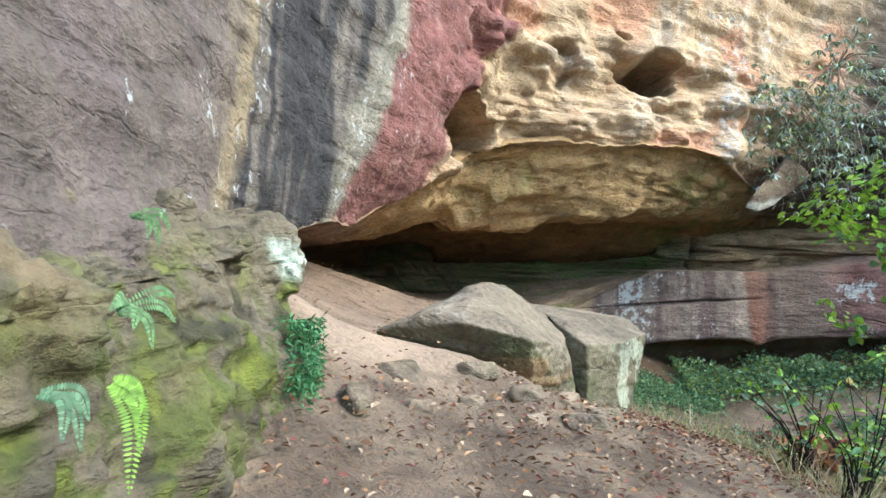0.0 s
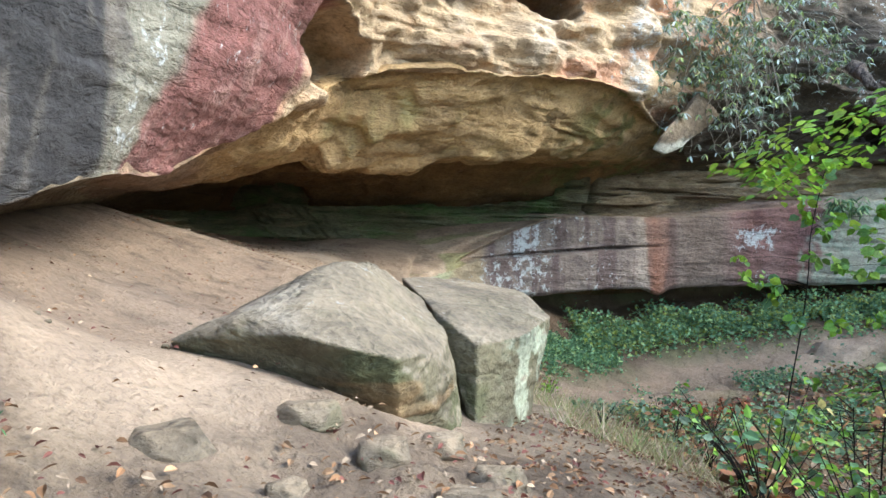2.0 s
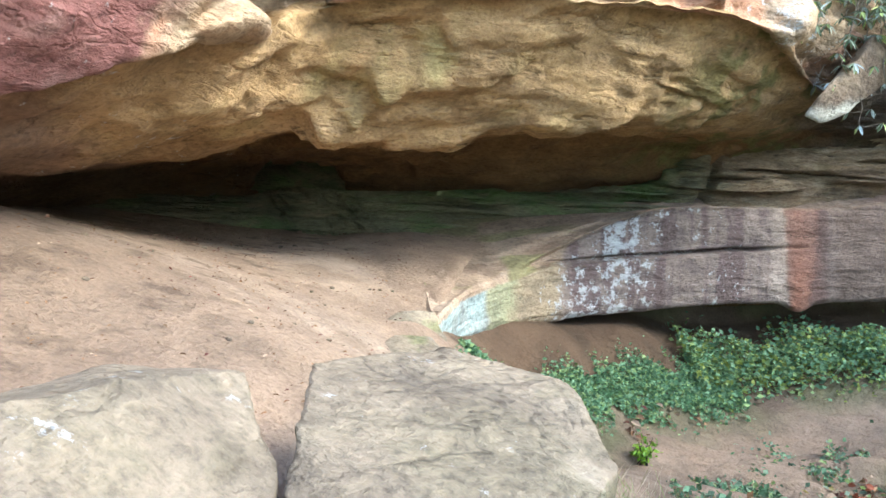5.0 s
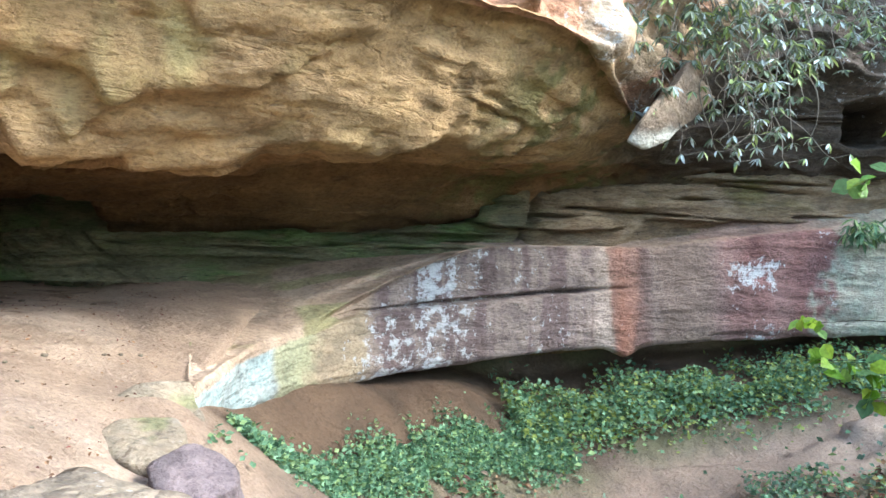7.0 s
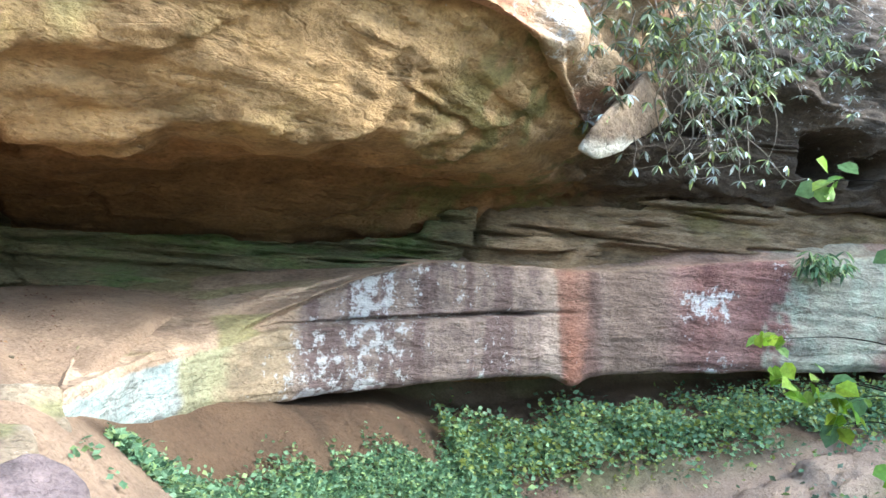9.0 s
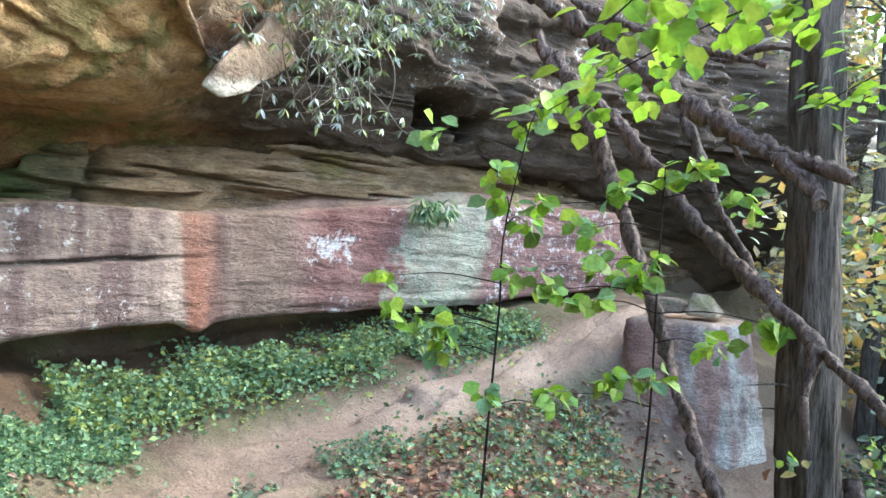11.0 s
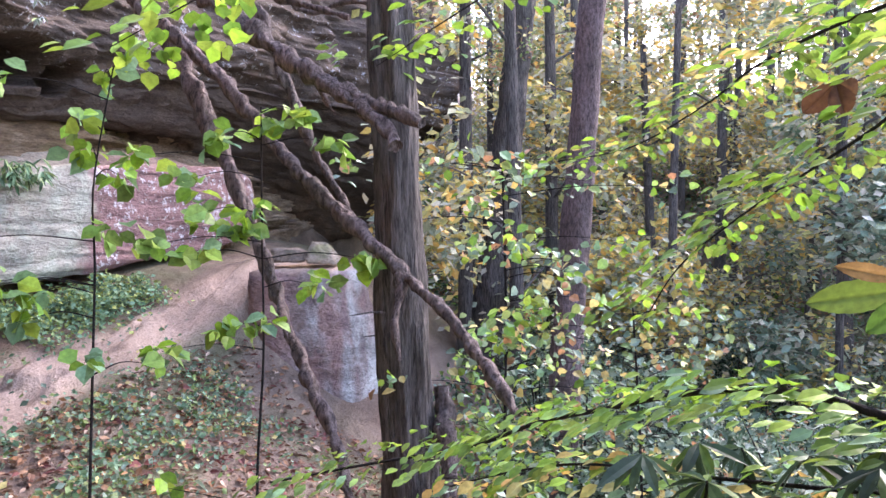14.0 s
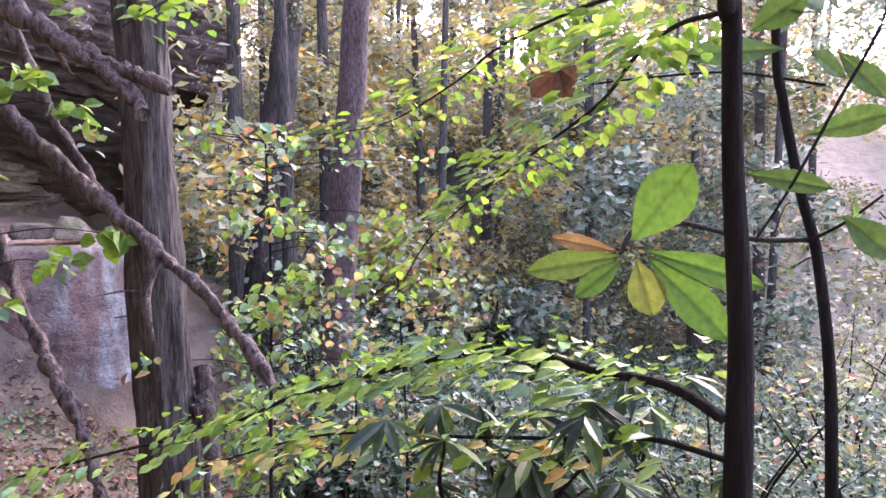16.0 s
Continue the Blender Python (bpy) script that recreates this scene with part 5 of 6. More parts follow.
# ---- saplings with broad leaves ----
def broad_sapling(stem, clusters, label, palette, leaf=0.13, per=7, r=0.012, name="sapling", spread=0.16, mat=None, aspect=0.85):
    ob = holder(name, stem[0], label, "sapling")
    under(ob, wood("stem", [tube_arrays(stem, r, r * 0.45, 8, count=24)], twig_mat))
    line = spline(stem, 60)
    sets = []
    for c in clusters:
        c = np.array(c)
        near = line[np.argmin(np.linalg.norm(line - c, axis=1) + 0.4 * (line[:, 2] > c[2]))]
        mid = (near + c) / 2 + [0, 0, 0.05]
        under(ob, wood("twig", [tube_arrays([near, mid, c], 0.006, 0.002, 5)], twig_mat))
        n = per
        at = c + around(n, 0.5) * spread * rng.uniform(0.2, 1, (n, 1))
        ln = leaf * rng.uniform(0.6, 1.15, n)
        sets.append(leaf_arrays(at, around(n, 0.4) + [0, 0, -0.35], around(n, 0.5) + [0, 0, 0.9], ln, ln * aspect, pick(palette, n), 0.12, 0.2))
    under(ob, foliage("foliage", sets, mat or leaf_mat))
    return ob


FRESH = ((0.17, 0.32, 0.03), (0.12, 0.25, 0.035), (0.24, 0.36, 0.05), (0.15, 0.29, 0.14), (0.19, 0.33, 0.08))
broad_sapling([(6.35, 11.7, -1.7), (6.45, 11.73, -0.73), (6.74, 11.94, 0.21), (6.84, 11.98, 0.92), (6.86, 11.98, 1.5), (6.9, 11.8, 2.3)],
              [(6.8, 12.01, 1.93), (6.85, 11.98, 1.74), (6.97, 11.86, 1.57), (6.92, 11.92, 1.18), (6.19, 12.57, 1.12), (6.21, 12.53, 0.83), (6.39, 12.38, 0.83), (6.54, 12.24, 0.75), (6.48, 12.4, 2.24), (6.9, 11.66, 2.4), (6.89, 11.87, 2.27), (6.5, 12.25, 0.58), (6.64, 11.91, 0.27), (6.92, 11.6, 0.23)], "young sapling with bright green lobed leaves", FRESH, 0.165, 9)
broad_sapling([(7.3, 11.0, -1.9), (7.38, 11.05, -0.76), (7.72, 11.19, 0.17), (7.82, 11.24, 1.07), (7.84, 11.24, 1.6), (7.8, 11.2, 2.1)],
              [(7.2, 11.9, 1.72), (7.44, 11.62, 1.55), (7.58, 11.41, 1.87), (7.88, 11.12, 1.98), (7.96, 10.97, 2.06), (7.5, 11.55, 1.29), (7.71, 11.25, 1.3), (7.44, 11.6, 0.97), (7.19, 11.75, 1.06), (7.47, 11.27, 0.41), (7.6, 11.1, 0.46), (7.75, 10.73, 0.71), (7.69, 10.24, 0.93), (7.06, 11.61, 0.29), (7.65, 11.32, 1.16), (8.03, 10.69, 1.81)], "young sapling with green and yellowing leaves", FRESH, 0.165, 13)
mids = [(9.3 + rng.normal() * 0.6, 9.6 + rng.normal() * 0.55, rng.uniform(-1.6, 1.8)) for _ in range(70)]
broad_sapling([(8.85, 9.55, -2.9), (8.91, 9.59, -1.44), (9.4, 9.7, 0.36), (9.46, 9.74, 1.63)], mids, "tall sapling with pale green and yellow autumn leaves", FRESH + AUTUMN + BLUISH, 0.105, 15, 0.02, spread=0.26)
mids = [(10.4 + rng.normal() * 0.7, 8.6 + rng.normal() * 0.7, rng.uniform(-2.2, 0.3)) for _ in range(60)]
broad_sapling([(10.3, 8.6, -3.3), (10.4, 8.6, -1.5), (10.5, 8.7, 0.3)], mids, "bushy sapling turning yellow", AUTUMN + BLUISH, 0.105, 14, 0.02, spread=0.28)
mids = [(5.9 + rng.normal() * 0.8, 9.6 + rng.normal() * 0.6, rng.uniform(-1.7, -0.3)) for _ in range(50)]
broad_sapling([(5.8, 9.6, -2.0), (5.9, 9.6, -1.2), (5.9, 9.65, -0.3)], mids, "low leafy sapling on the bank", FRESH + BLUISH, 0.12, 7, 0.012, spread=0.2)

# branch of a near tree: fine leaves in flat sprays
def spray(stem, label, leaf, n, palette, r=0.008, hang=0.15, spread=0.14, aspect=0.62):
    """A branch of the young tree with its leaves."""
    branch = under(young, wood("branch", [tube_arrays(stem, r, r * 0.35, 8, count=50)], twig_mat, label=label))
    line = spline(stem, 200)
    k = rng.integers(25, 200, n)
    d = unit(np.gradient(line, axis=0))[k]
    side = unit(np.cross(d, [0, 0, 1.0])) * rng.choice([-1, 1], (n, 1))
    at = line[k] + side * spread * rng.uniform(0.0, 1, (n, 1)) + around(n, 0.4) * spread * 0.35
    ln = leaf * rng.uniform(0.6, 1.2, n)
    leaves = leaf_arrays(at, side + 0.7 * d + around(n) * 0.35 + [0, 0, -hang], around(n, 0.3) * 0.5 + [0, 0, 1], ln, ln * aspect, pick(palette, n), 0.1, 0.15)
    foliage("foliage", [leaves], leaf_mat, parent=branch)
    return branch


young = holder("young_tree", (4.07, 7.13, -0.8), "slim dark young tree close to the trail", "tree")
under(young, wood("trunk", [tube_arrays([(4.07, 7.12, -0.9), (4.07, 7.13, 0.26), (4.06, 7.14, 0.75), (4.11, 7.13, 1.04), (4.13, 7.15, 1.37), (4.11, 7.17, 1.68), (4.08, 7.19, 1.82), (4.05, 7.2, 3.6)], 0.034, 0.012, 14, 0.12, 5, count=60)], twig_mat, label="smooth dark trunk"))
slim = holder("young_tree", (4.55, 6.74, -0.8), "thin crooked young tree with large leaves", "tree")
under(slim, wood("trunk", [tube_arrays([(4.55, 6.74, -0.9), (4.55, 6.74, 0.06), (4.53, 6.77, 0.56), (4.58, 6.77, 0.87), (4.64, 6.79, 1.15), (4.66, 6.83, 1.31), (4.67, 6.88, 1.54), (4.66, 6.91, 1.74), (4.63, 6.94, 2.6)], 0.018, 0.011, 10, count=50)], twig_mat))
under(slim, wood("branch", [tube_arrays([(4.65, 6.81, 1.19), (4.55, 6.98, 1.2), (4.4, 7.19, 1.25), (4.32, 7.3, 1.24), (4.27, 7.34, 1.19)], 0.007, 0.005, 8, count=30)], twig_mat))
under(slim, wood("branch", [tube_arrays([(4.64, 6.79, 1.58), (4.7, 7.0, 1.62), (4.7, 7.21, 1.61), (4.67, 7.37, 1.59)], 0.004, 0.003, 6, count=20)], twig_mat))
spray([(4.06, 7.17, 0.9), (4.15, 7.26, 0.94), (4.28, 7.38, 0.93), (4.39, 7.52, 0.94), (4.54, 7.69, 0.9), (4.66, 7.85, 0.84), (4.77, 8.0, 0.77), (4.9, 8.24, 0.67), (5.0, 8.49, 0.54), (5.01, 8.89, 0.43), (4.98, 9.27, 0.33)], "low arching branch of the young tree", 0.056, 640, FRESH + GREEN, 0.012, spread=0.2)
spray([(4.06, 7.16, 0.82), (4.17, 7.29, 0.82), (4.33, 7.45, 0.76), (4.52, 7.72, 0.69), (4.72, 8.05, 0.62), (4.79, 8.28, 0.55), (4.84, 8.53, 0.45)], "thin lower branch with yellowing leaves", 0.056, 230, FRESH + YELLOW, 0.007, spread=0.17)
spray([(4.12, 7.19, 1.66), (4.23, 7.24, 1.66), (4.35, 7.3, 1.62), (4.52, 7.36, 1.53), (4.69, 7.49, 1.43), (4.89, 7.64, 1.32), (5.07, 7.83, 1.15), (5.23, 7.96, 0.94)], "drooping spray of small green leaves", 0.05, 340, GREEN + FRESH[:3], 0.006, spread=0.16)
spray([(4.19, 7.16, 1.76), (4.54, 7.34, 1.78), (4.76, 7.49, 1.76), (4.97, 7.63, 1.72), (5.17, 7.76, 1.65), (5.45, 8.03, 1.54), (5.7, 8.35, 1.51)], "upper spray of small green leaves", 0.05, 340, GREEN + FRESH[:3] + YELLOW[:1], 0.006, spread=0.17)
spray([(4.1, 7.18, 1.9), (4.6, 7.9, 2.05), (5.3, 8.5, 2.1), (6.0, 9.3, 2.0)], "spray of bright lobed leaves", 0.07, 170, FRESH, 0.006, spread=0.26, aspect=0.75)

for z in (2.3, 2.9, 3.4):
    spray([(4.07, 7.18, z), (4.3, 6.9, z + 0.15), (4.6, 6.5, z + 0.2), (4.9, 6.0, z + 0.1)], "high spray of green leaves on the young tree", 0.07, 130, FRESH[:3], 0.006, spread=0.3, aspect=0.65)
# large leaves of the crooked young tree
def veined_leaf(base, tip, width, colour, parent, face=(-1, 0, 0.25), label=""):
    base, tip = np.array(base, float), np.array(tip, float)
    ln = np.linalg.norm(tip - base)
    d = (tip - base) / ln
    side = np.cross(np.array(face, float), d)
    side /= np.linalg.norm(side)
    up = np.cross(d, side)
    nu, nv = 25, 13
    u, v = np.meshgrid(np.linspace(0, 1, nu), np.linspace(-1, 1, nv), indexing="ij")
    w = width * 0.5 * np.sin(np.pi * u**1.35) ** 0.75 * (1 + 0.03 * np.sin(60 * u))
    rib = 0.004 * np.abs(np.sin((u * 11 - np.abs(v) * 1.6) * np.pi)) - 0.006 * np.exp(-((v / 0.12) ** 2))
    p = base + d * (u * ln)[..., None] + side * (v * w)[..., None] + up * (0.25 * np.abs(v) * w * 0.6 + rib - 0.05 * ln * u**2)[..., None]
    vein = np.clip(1 - np.abs(np.sin((u * 11 - np.abs(v) * 1.6) * np.pi)) * 4, 0, 1) * 0.35 + np.exp(-((v / 0.06) ** 2)) * 0.5
    col = np.array(colour) * (1 - 0.55 * vein[..., None])
    me = mesh_of("leaf", p.reshape(-1, 3), grid_faces(nu, nv), col.reshape(-1, 3))
    me.materials.append(leaf_mat)
    ob = new("leaf", me)
    return under(parent, tagged(ob, label))


lime = (0.085, 0.19, 0.028)
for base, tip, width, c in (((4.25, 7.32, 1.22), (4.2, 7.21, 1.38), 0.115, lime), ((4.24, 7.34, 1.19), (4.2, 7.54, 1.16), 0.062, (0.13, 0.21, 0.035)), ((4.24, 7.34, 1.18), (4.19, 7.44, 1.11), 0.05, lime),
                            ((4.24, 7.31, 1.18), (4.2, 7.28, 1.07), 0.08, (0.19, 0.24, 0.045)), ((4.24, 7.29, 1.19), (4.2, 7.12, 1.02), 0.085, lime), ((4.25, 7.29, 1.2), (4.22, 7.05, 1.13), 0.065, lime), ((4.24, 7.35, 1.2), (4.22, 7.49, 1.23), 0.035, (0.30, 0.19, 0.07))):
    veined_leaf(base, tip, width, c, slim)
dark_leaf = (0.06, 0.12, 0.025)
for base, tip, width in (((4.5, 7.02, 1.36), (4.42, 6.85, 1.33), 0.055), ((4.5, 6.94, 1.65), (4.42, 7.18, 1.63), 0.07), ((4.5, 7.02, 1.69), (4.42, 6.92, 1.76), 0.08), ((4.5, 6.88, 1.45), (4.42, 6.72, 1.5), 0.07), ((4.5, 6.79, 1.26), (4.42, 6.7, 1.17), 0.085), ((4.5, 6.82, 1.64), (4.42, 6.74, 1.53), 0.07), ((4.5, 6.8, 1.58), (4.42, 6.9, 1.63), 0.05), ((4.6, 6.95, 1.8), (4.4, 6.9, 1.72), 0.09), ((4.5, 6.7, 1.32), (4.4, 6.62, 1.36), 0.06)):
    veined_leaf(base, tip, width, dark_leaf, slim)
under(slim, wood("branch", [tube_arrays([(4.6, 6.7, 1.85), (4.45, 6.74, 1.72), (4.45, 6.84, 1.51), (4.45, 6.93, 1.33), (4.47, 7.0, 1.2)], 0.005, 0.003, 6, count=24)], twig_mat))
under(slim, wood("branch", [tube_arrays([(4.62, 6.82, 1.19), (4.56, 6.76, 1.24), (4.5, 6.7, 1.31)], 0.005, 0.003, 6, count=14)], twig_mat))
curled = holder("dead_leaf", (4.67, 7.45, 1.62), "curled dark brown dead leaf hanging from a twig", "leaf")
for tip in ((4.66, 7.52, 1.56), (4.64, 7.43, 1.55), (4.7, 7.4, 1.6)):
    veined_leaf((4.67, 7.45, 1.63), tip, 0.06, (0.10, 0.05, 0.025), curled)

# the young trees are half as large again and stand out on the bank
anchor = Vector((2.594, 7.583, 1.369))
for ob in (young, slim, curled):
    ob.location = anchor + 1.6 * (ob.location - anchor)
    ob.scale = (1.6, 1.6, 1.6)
spray([(4.97, 6.93, 2.65), (4.75, 7.7, 2.68), (4.5, 8.4, 2.5), (4.4, 8.9, 2.3), (4.5, 9.4, 2.1)], "high spray of bright leaves over the trail", 0.11, 230, FRESH[:3], 0.007, spread=0.34, aspect=0.7)
spray([(4.97, 6.93, 2.9), (5.2, 7.8, 2.8), (5.3, 8.6, 2.5), (5.2, 9.5, 2.25), (5.1, 10.1, 2.0)], "long spray of bright leaves reaching over the bank", 0.11, 230, FRESH[:3], 0.007, spread=0.34, aspect=0.7)

# ---- rhododendron ----
def whorls(centres, leaf, per, palette, hang=0.35, aspect=0.26, mat=None):
    c = np.repeat(np.asarray(centres, float), per, 0)
    n = len(c)
    a = rng.uniform(0, 2 * np.pi, n)
    along = np.column_stack([np.cos(a), np.sin(a), rng.uniform(-0.9, 0.35, n) - hang])
    ln = leaf * rng.uniform(0.7, 1.15, n)
    return leaf_arrays(c, along, around(n, 0.3) * 0.4 + [0, 0, 1.0], ln, ln * aspect, pick(palette, n), 0.15, 0.15)


def rhododendron(base, tips, leaf, per, label, palette, stem_mat, r=0.016, z_lift=0.0, extra=6):
    ob = holder("rhododendron", base, label, "shrub")
    base = np.array(base, float)
    cents = []
    for t in tips:
        t = np.array(t, float)
        mid = (base + t) / 2 + [rng.normal() * 0.15, rng.normal() * 0.15, 0.25]
        line = np.array([base, mid, t])
        under(ob, wood("stem", [tube_arrays(line, r, r * 0.3, 6, count=16)], stem_mat))
        pts = spline(line, 12)
        cents += [t] + [pts[rng.integers(6, 12)] + around(1)[0] * 0.28 for _ in range(extra)]
    under(ob, foliage("foliage", [whorls(cents, leaf, per, palette)], gloss_leaf_mat))
    return ob


SILVER = ((0.26, 0.31, 0.25), (0.17, 0.22, 0.15), (0.44, 0.52, 0.52), (0.11, 0.16, 0.09), (0.32, 0.40, 0.15))
rhododendron((5.4, 7.25, -0.9), [(5.84, 7.69, 0.36), (5.62, 7.34, 0.34), (5.7, 7.0, 0.42), (5.38, 7.51, 0.22), (5.36, 7.16, 0.24), (5.22, 6.95, 0.24), (5.5, 7.2, 0.1), (5.7, 7.5, 0.05), (5.3, 6.8, 0.0), (5.5, 7.7, -0.1), (5.6, 6.9, -0.1), (5.1, 7.5, 0.42), (5.2, 7.2, 0.5), (5.3, 7.8, 0.4)], 0.19, 10, "dark evergreen shrub with whorled leaves on the bank", DEEP + GREEN[1:2], twig_mat, extra=4)
for base, tips in (((6.6, 16.6, 5.6), [(6.3 + rng.normal() * 0.5, 15.9 + rng.normal() * 0.5, 4.6 + rng.normal() * 0.5) for _ in range(16)]),
                   ((7.8, 17.2, 5.6), [(7.6 + rng.normal() * 0.6, 16.3 + rng.normal() * 0.4, 4.1 + rng.normal() * 0.55) for _ in range(20)]),
                   ((9.0, 17.8, 5.8), [(8.8 + rng.normal() * 0.6, 16.9 + rng.normal() * 0.4, 4.3 + rng.normal() * 0.55) for _ in range(18)]),
                   ((8.4, 16.4, 6.0), [(8.0 + rng.normal() * 0.7, 15.5 + rng.normal() * 0.4, 4.8 + rng.normal() * 0.7) for _ in range(18)]),
                   ((10.6, 18.4, 6.2), [(10.4 + rng.normal() * 0.8, 17.6 + rng.normal() * 0.4, 5.0 + rng.normal() * 0.5) for _ in range(16)])):
    rhododendron(base, tips, 0.17, 8, "evergreen shrub hanging over the cliff edge", SILVER, pale_twig_mat, 0.018, extra=7)

# bare stems that hang below the cliff shrubs
vines = holder("hanging_stems", (7.6, 16.6, 4.6), "bare pale stems drooping from the cliff shrubs", "stems")
for k in range(15):
    x, y = rng.uniform(6.6, 8.9), rng.uniform(16.2, 17.0)
    z = rng.uniform(3.8, 4.6)
    pts = [(x, y, z)]
    for j in range(5):
        x, y, z = x + rng.normal() * 0.14 + 0.05, y + rng.normal() * 0.08 - 0.03, z - rng.uniform(0.12, 0.34)
        pts.append((x, y, z))
    pts.append((x + 0.25, y - 0.1, z + 0.03))
    under(vines, wood("stem", [tube_arrays(pts, 0.012, 0.004, 6, count=30)], pale_twig_mat))
    under(vines, foliage("foliage", [whorls([pts[-1], pts[-2]], 0.15, 4, SILVER, 0.6)], gloss_leaf_mat))


# ---- shrubs along the trail ----
def trail_shrub(x, y, tall, n, label, palette, leaf=0.06, lean=(0, 0), per=5):
    z = height_at(x, y) - 0.05
    ob = holder("shrub", (x, y, z), label, "shrub")
    sets = []
    for k in range(n):
        a = rng.uniform(0, 2 * math.pi)
        reach = tall * rng.uniform(0.2, 0.6)
        fx, fy = x + rng.normal() * 0.16 * tall, y + rng.normal() * 0.16 * tall
        p = np.array([(fx, fy, height_at(fx, fy) - 0.04), (x + 0.3 * reach * math.cos(a) + 0.3 * lean[0], y + 0.3 * reach * math.sin(a) + 0.3 * lean[1], z + tall * 0.45), (x + reach * math.cos(a) + lean[0], y + reach * math.sin(a) + lean[1], z + tall * rng.uniform(0.7, 1.05))])
        under(ob, wood("stem", [tube_arrays(p, 0.008, 0.002, 6, count=14)], twig_mat))
        line = spline(p, 20)
        k2 = rng.integers(8, 20, per)
        at = line[k2] + around(per) * 0.07
        ln = leaf * rng.uniform(0.6, 1.2, per)
        sets.append(leaf_arrays(at, around(per, 0.5), around(per, 0.4) + [0, 0, 1], ln, ln * 0.65, pick(palette, per), 0.12, 0.15))
    under(ob, foliage("foliage", sets, leaf_mat))
    return ob


for x, y, tall, n, per, pal in ((2.75, 5.2, 1.05, 14, 9, FRESH + DRY[:1]), (2.9, 6.3, 1.0, 14, 10, FRESH + BLUISH), (3.4, 7.0, 0.7, 8, 5, FRESH), (3.2, 4.5, 1.4, 14, 14, FRESH), (3.7, 5.8, 1.4, 14, 14, FRESH + AUTUMN), (4.4, 9.9, 0.7, 9, 5, AUTUMN + DRY), (3.5, 10.8, 0.4, 7, 5, BLUISH), (4.6, 11.2, 0.55, 9, 4, DRY), (5.4, 11.8, 0.6, 10, 4, DRY), (4.9, 12.3, 0.5, 8, 4, DRY), (5.6, 12.6, 0.5, 8, 5, BLUISH + DRY), (4.1, 3.9, 2.2, 14, 14, FRESH), (4.6, 5.2, 2.4, 14, 14, FRESH), (3.0, 3.6, 1.0, 9, 6, FRESH)):
    trail_shrub(x, y, tall, n, "thin leafy shrub with dark stems beside the trail", pal, 0.07, per=per)
ferny = trail_shrub(4.0, 14.9, 0.4, 14, "small bright green plant beside the sandy path", FRESH[:3], 0.07, per=10)

trail_shrub(3.25, 6.9, 0.5, 10, "clump of withered brown leaves beside the trail", DRY[:3] + ((0.30, 0.13, 0.07),), 0.17, per=9)

# dry grass between the trail and the slope
n = 5200
gr = np.column_stack([rng.uniform(2.3, 5.2, n), rng.uniform(4.2, 12.6, n)])
gr = gr[(vnoise(np.column_stack([gr, 0 * gr[:, 0]]), 0.7, 641) > -0.15) & (gr[:, 0] > 1.75 + 0.12 * (gr[:, 1] - 4))]
n = len(gr)
ln = rng.uniform(0.12, 0.42, n)
foliage("dry_grass", [small_leaves(np.column_stack([gr, ground_height(gr)]), around(n, 0.3) * 0.7 + [0, 0, 1.0], around(n, 0.3), ln, 0.007, pick(((0.36, 0.30, 0.19), (0.26, 0.24, 0.11), (0.20, 0.27, 0.10), (0.42, 0.34, 0.25)), n))], leaf_mat, label="pale dry grass and thin weeds beside the trail", category="grass", kind="stuff")

# red-brown dead seedlings by the sandy path
for k in range(9):
    x, y = 5.2 + 0.28 * k + rng.normal() * 0.12, 12.5 + 0.27 * k + rng.normal() * 0.2
    trail_shrub(x, y, rng.uniform(0.3, 0.5), 4, "withered seedling with rust-red leaves beside the path", ((0.36, 0.11, 0.06), (0.28, 0.09, 0.05)), 0.09, per=7)


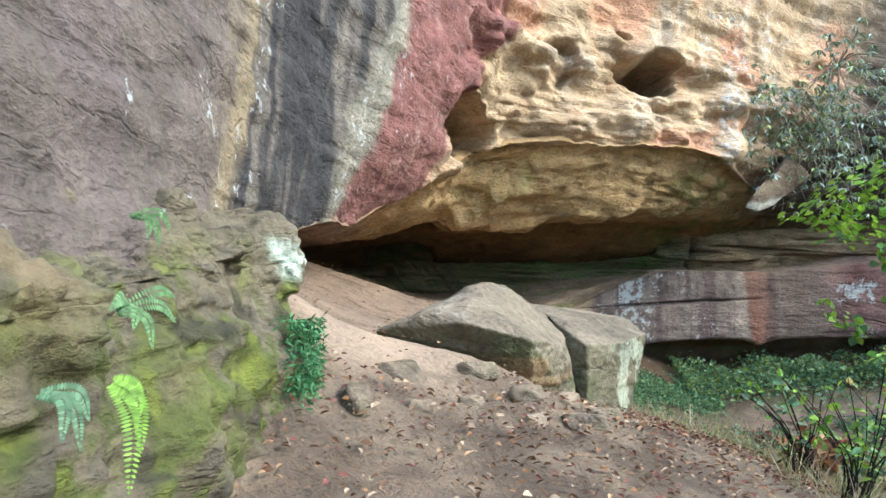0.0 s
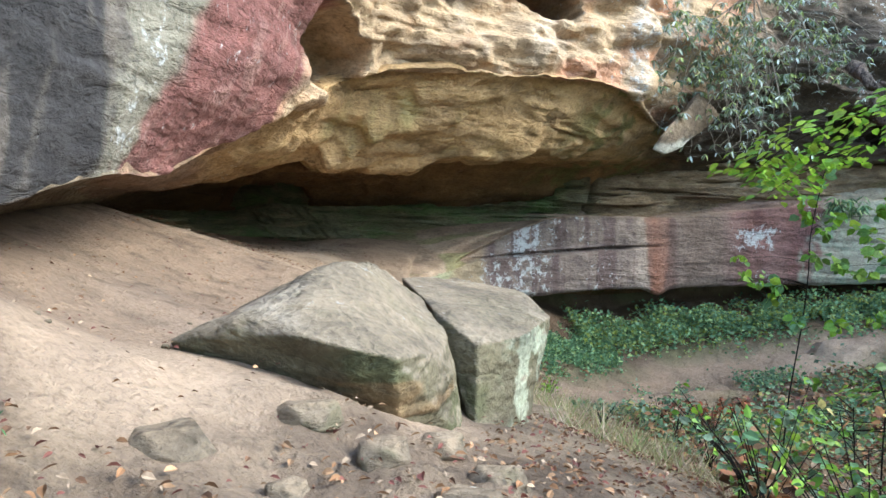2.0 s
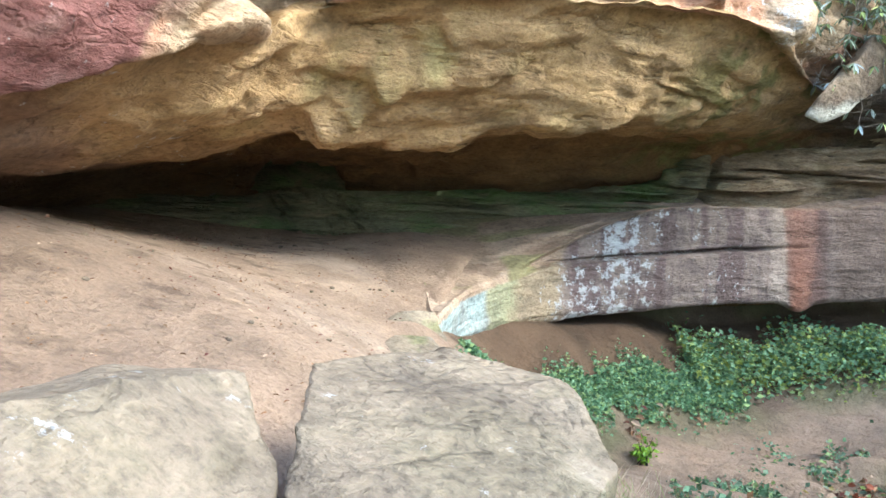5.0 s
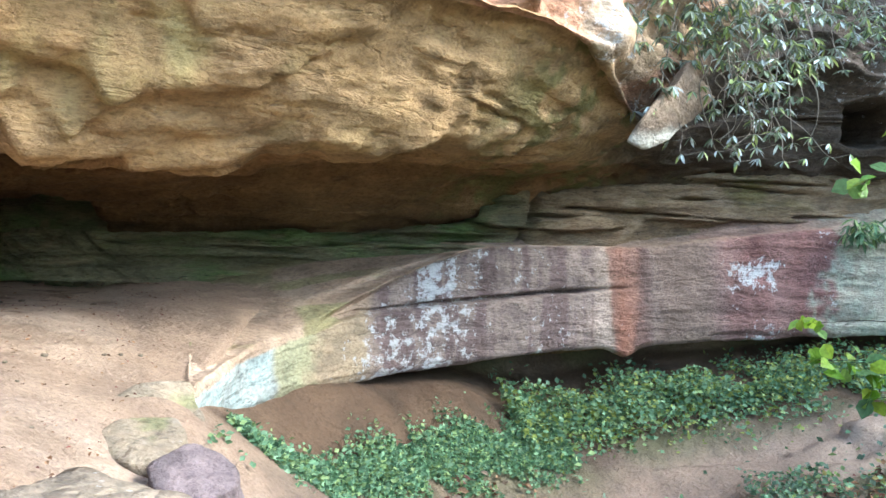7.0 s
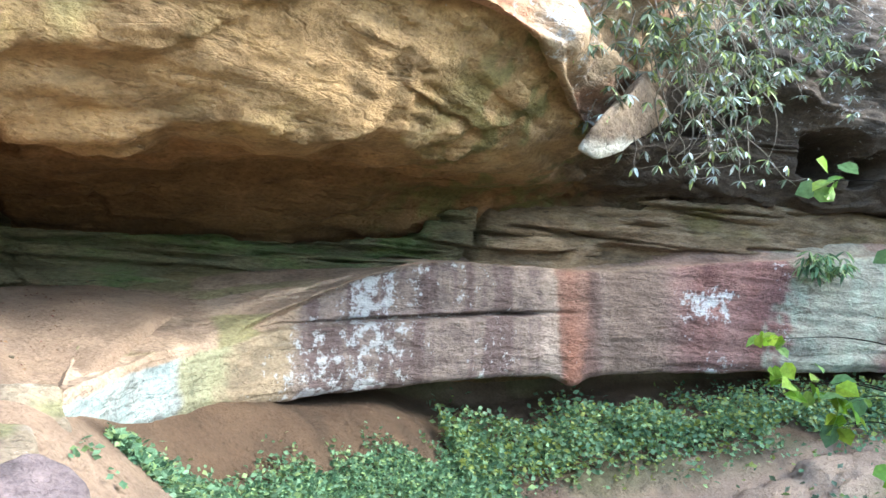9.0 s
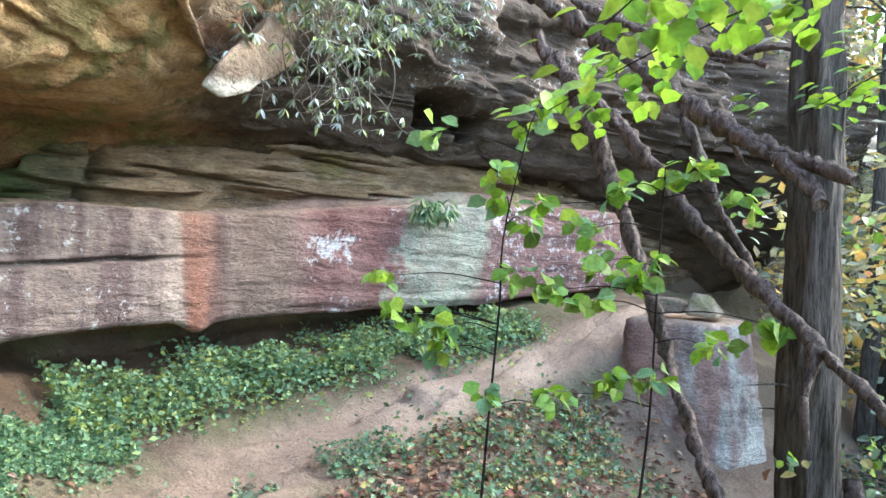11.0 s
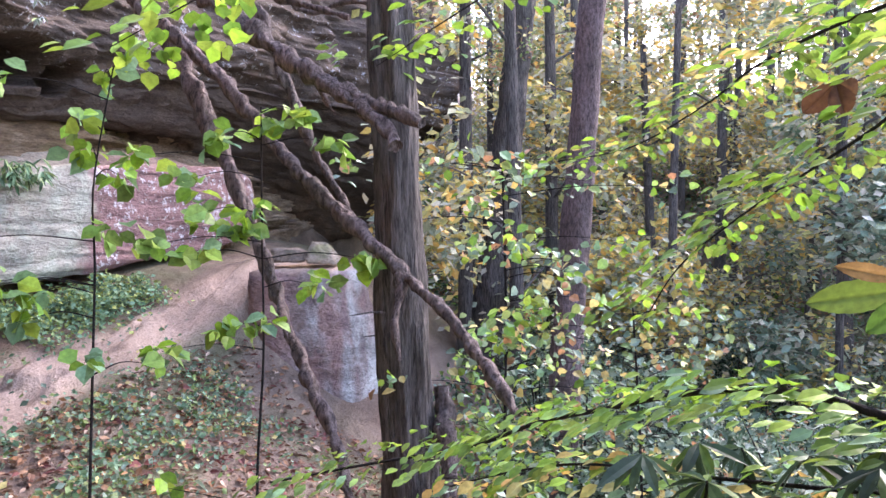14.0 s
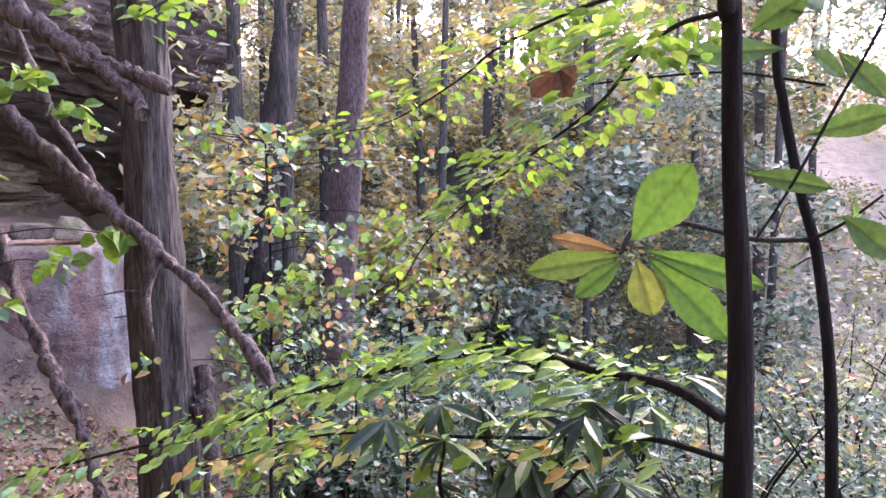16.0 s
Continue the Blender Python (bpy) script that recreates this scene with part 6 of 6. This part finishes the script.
# ---- ferns on the wall ----
def fern(base, tips, label, colour, width=0.07):
    ob = holder("fern", base, label, "fern")
    for tip in tips:
        b, t = np.array(base, float), np.array(tip, float)
        line = spline([b, (b + t) / 2 + [0.03, 0, 0.035], t], 30)
        n = len(line)
        d = unit(np.gradient(line, axis=0))
        face = np.array([1.0, -0.6, 0.5])
        side = unit(np.cross(d, face))
        w = width * np.sin(np.pi * np.linspace(0.12, 1, n)) ** 0.8
        sets = []
        for sgn in (-1, 1):
            sets.append(leaf_arrays(line[2:], side[2:] * sgn + 0.25 * d[2:], np.tile(face, (n - 2, 1)), w[2:], np.full(n - 2, 0.0075), np.tile(colour, (n - 2, 1)) * rng.uniform(0.85, 1.15, (n - 2, 1)), 0.05, 0.1))
        under(ob, foliage("frond", sets, leaf_mat))
    return ob


fern((-0.78, 1.86, 1.27), [(-0.69, 1.76, 1.03), (-0.75, 1.95, 1.14), (-0.7, 1.85, 1.1)], "bright green fern hanging on the mossy rock", (0.17, 0.31, 0.05), 0.032)
fern((-0.85, 2.05, 1.42), [(-0.75, 2.22, 1.38), (-0.75, 1.92, 1.38), (-0.78, 2.3, 1.45), (-0.75, 2.05, 1.32), (-0.78, 1.85, 1.43)], "small pale fern on the mossy rock", (0.11, 0.21, 0.09), 0.02)
fern((-0.84, 1.65, 1.27), [(-0.76, 1.6, 1.18), (-0.76, 1.72, 1.2), (-0.75, 1.66, 1.15)], "small bluish fern on the mossy rock", (0.10, 0.19, 0.11), 0.02)
fern((-1.0, 2.5, 1.7), [(-0.9, 2.4, 1.62), (-0.9, 2.6, 1.66), (-0.9, 2.5, 1.6)], "small fern in a crack of the wall", (0.07, 0.15, 0.05), 0.02)
n = 3000
c = np.column_stack([rng.uniform(-0.92, -0.70, n), 4.38 + rng.normal(size=n) * 0.11, rng.uniform(0.6, 1.28, n)])
foliage("clinging_plant", [small_leaves(c, around(n) + [0.3, -0.3, -0.4], around(n), 0.055, 0.013, pick(((0.06, 0.19, 0.08), (0.10, 0.27, 0.11), (0.04, 0.12, 0.05)), n))], leaf_mat, label="tuft of fine green moss clinging to the rock corner", category="moss")
c = [(12.0 + rng.uniform(0, 0.9), 19.05 + rng.normal() * 0.06, 1.95 + rng.normal() * 0.14) for _ in range(34)]
foliage("ferns", [whorls(c, 0.28, 5, FERNY, 0.5, 0.2)], leaf_mat, label="ferns drooping from the top of the ledge", category="fern", kind="stuff")
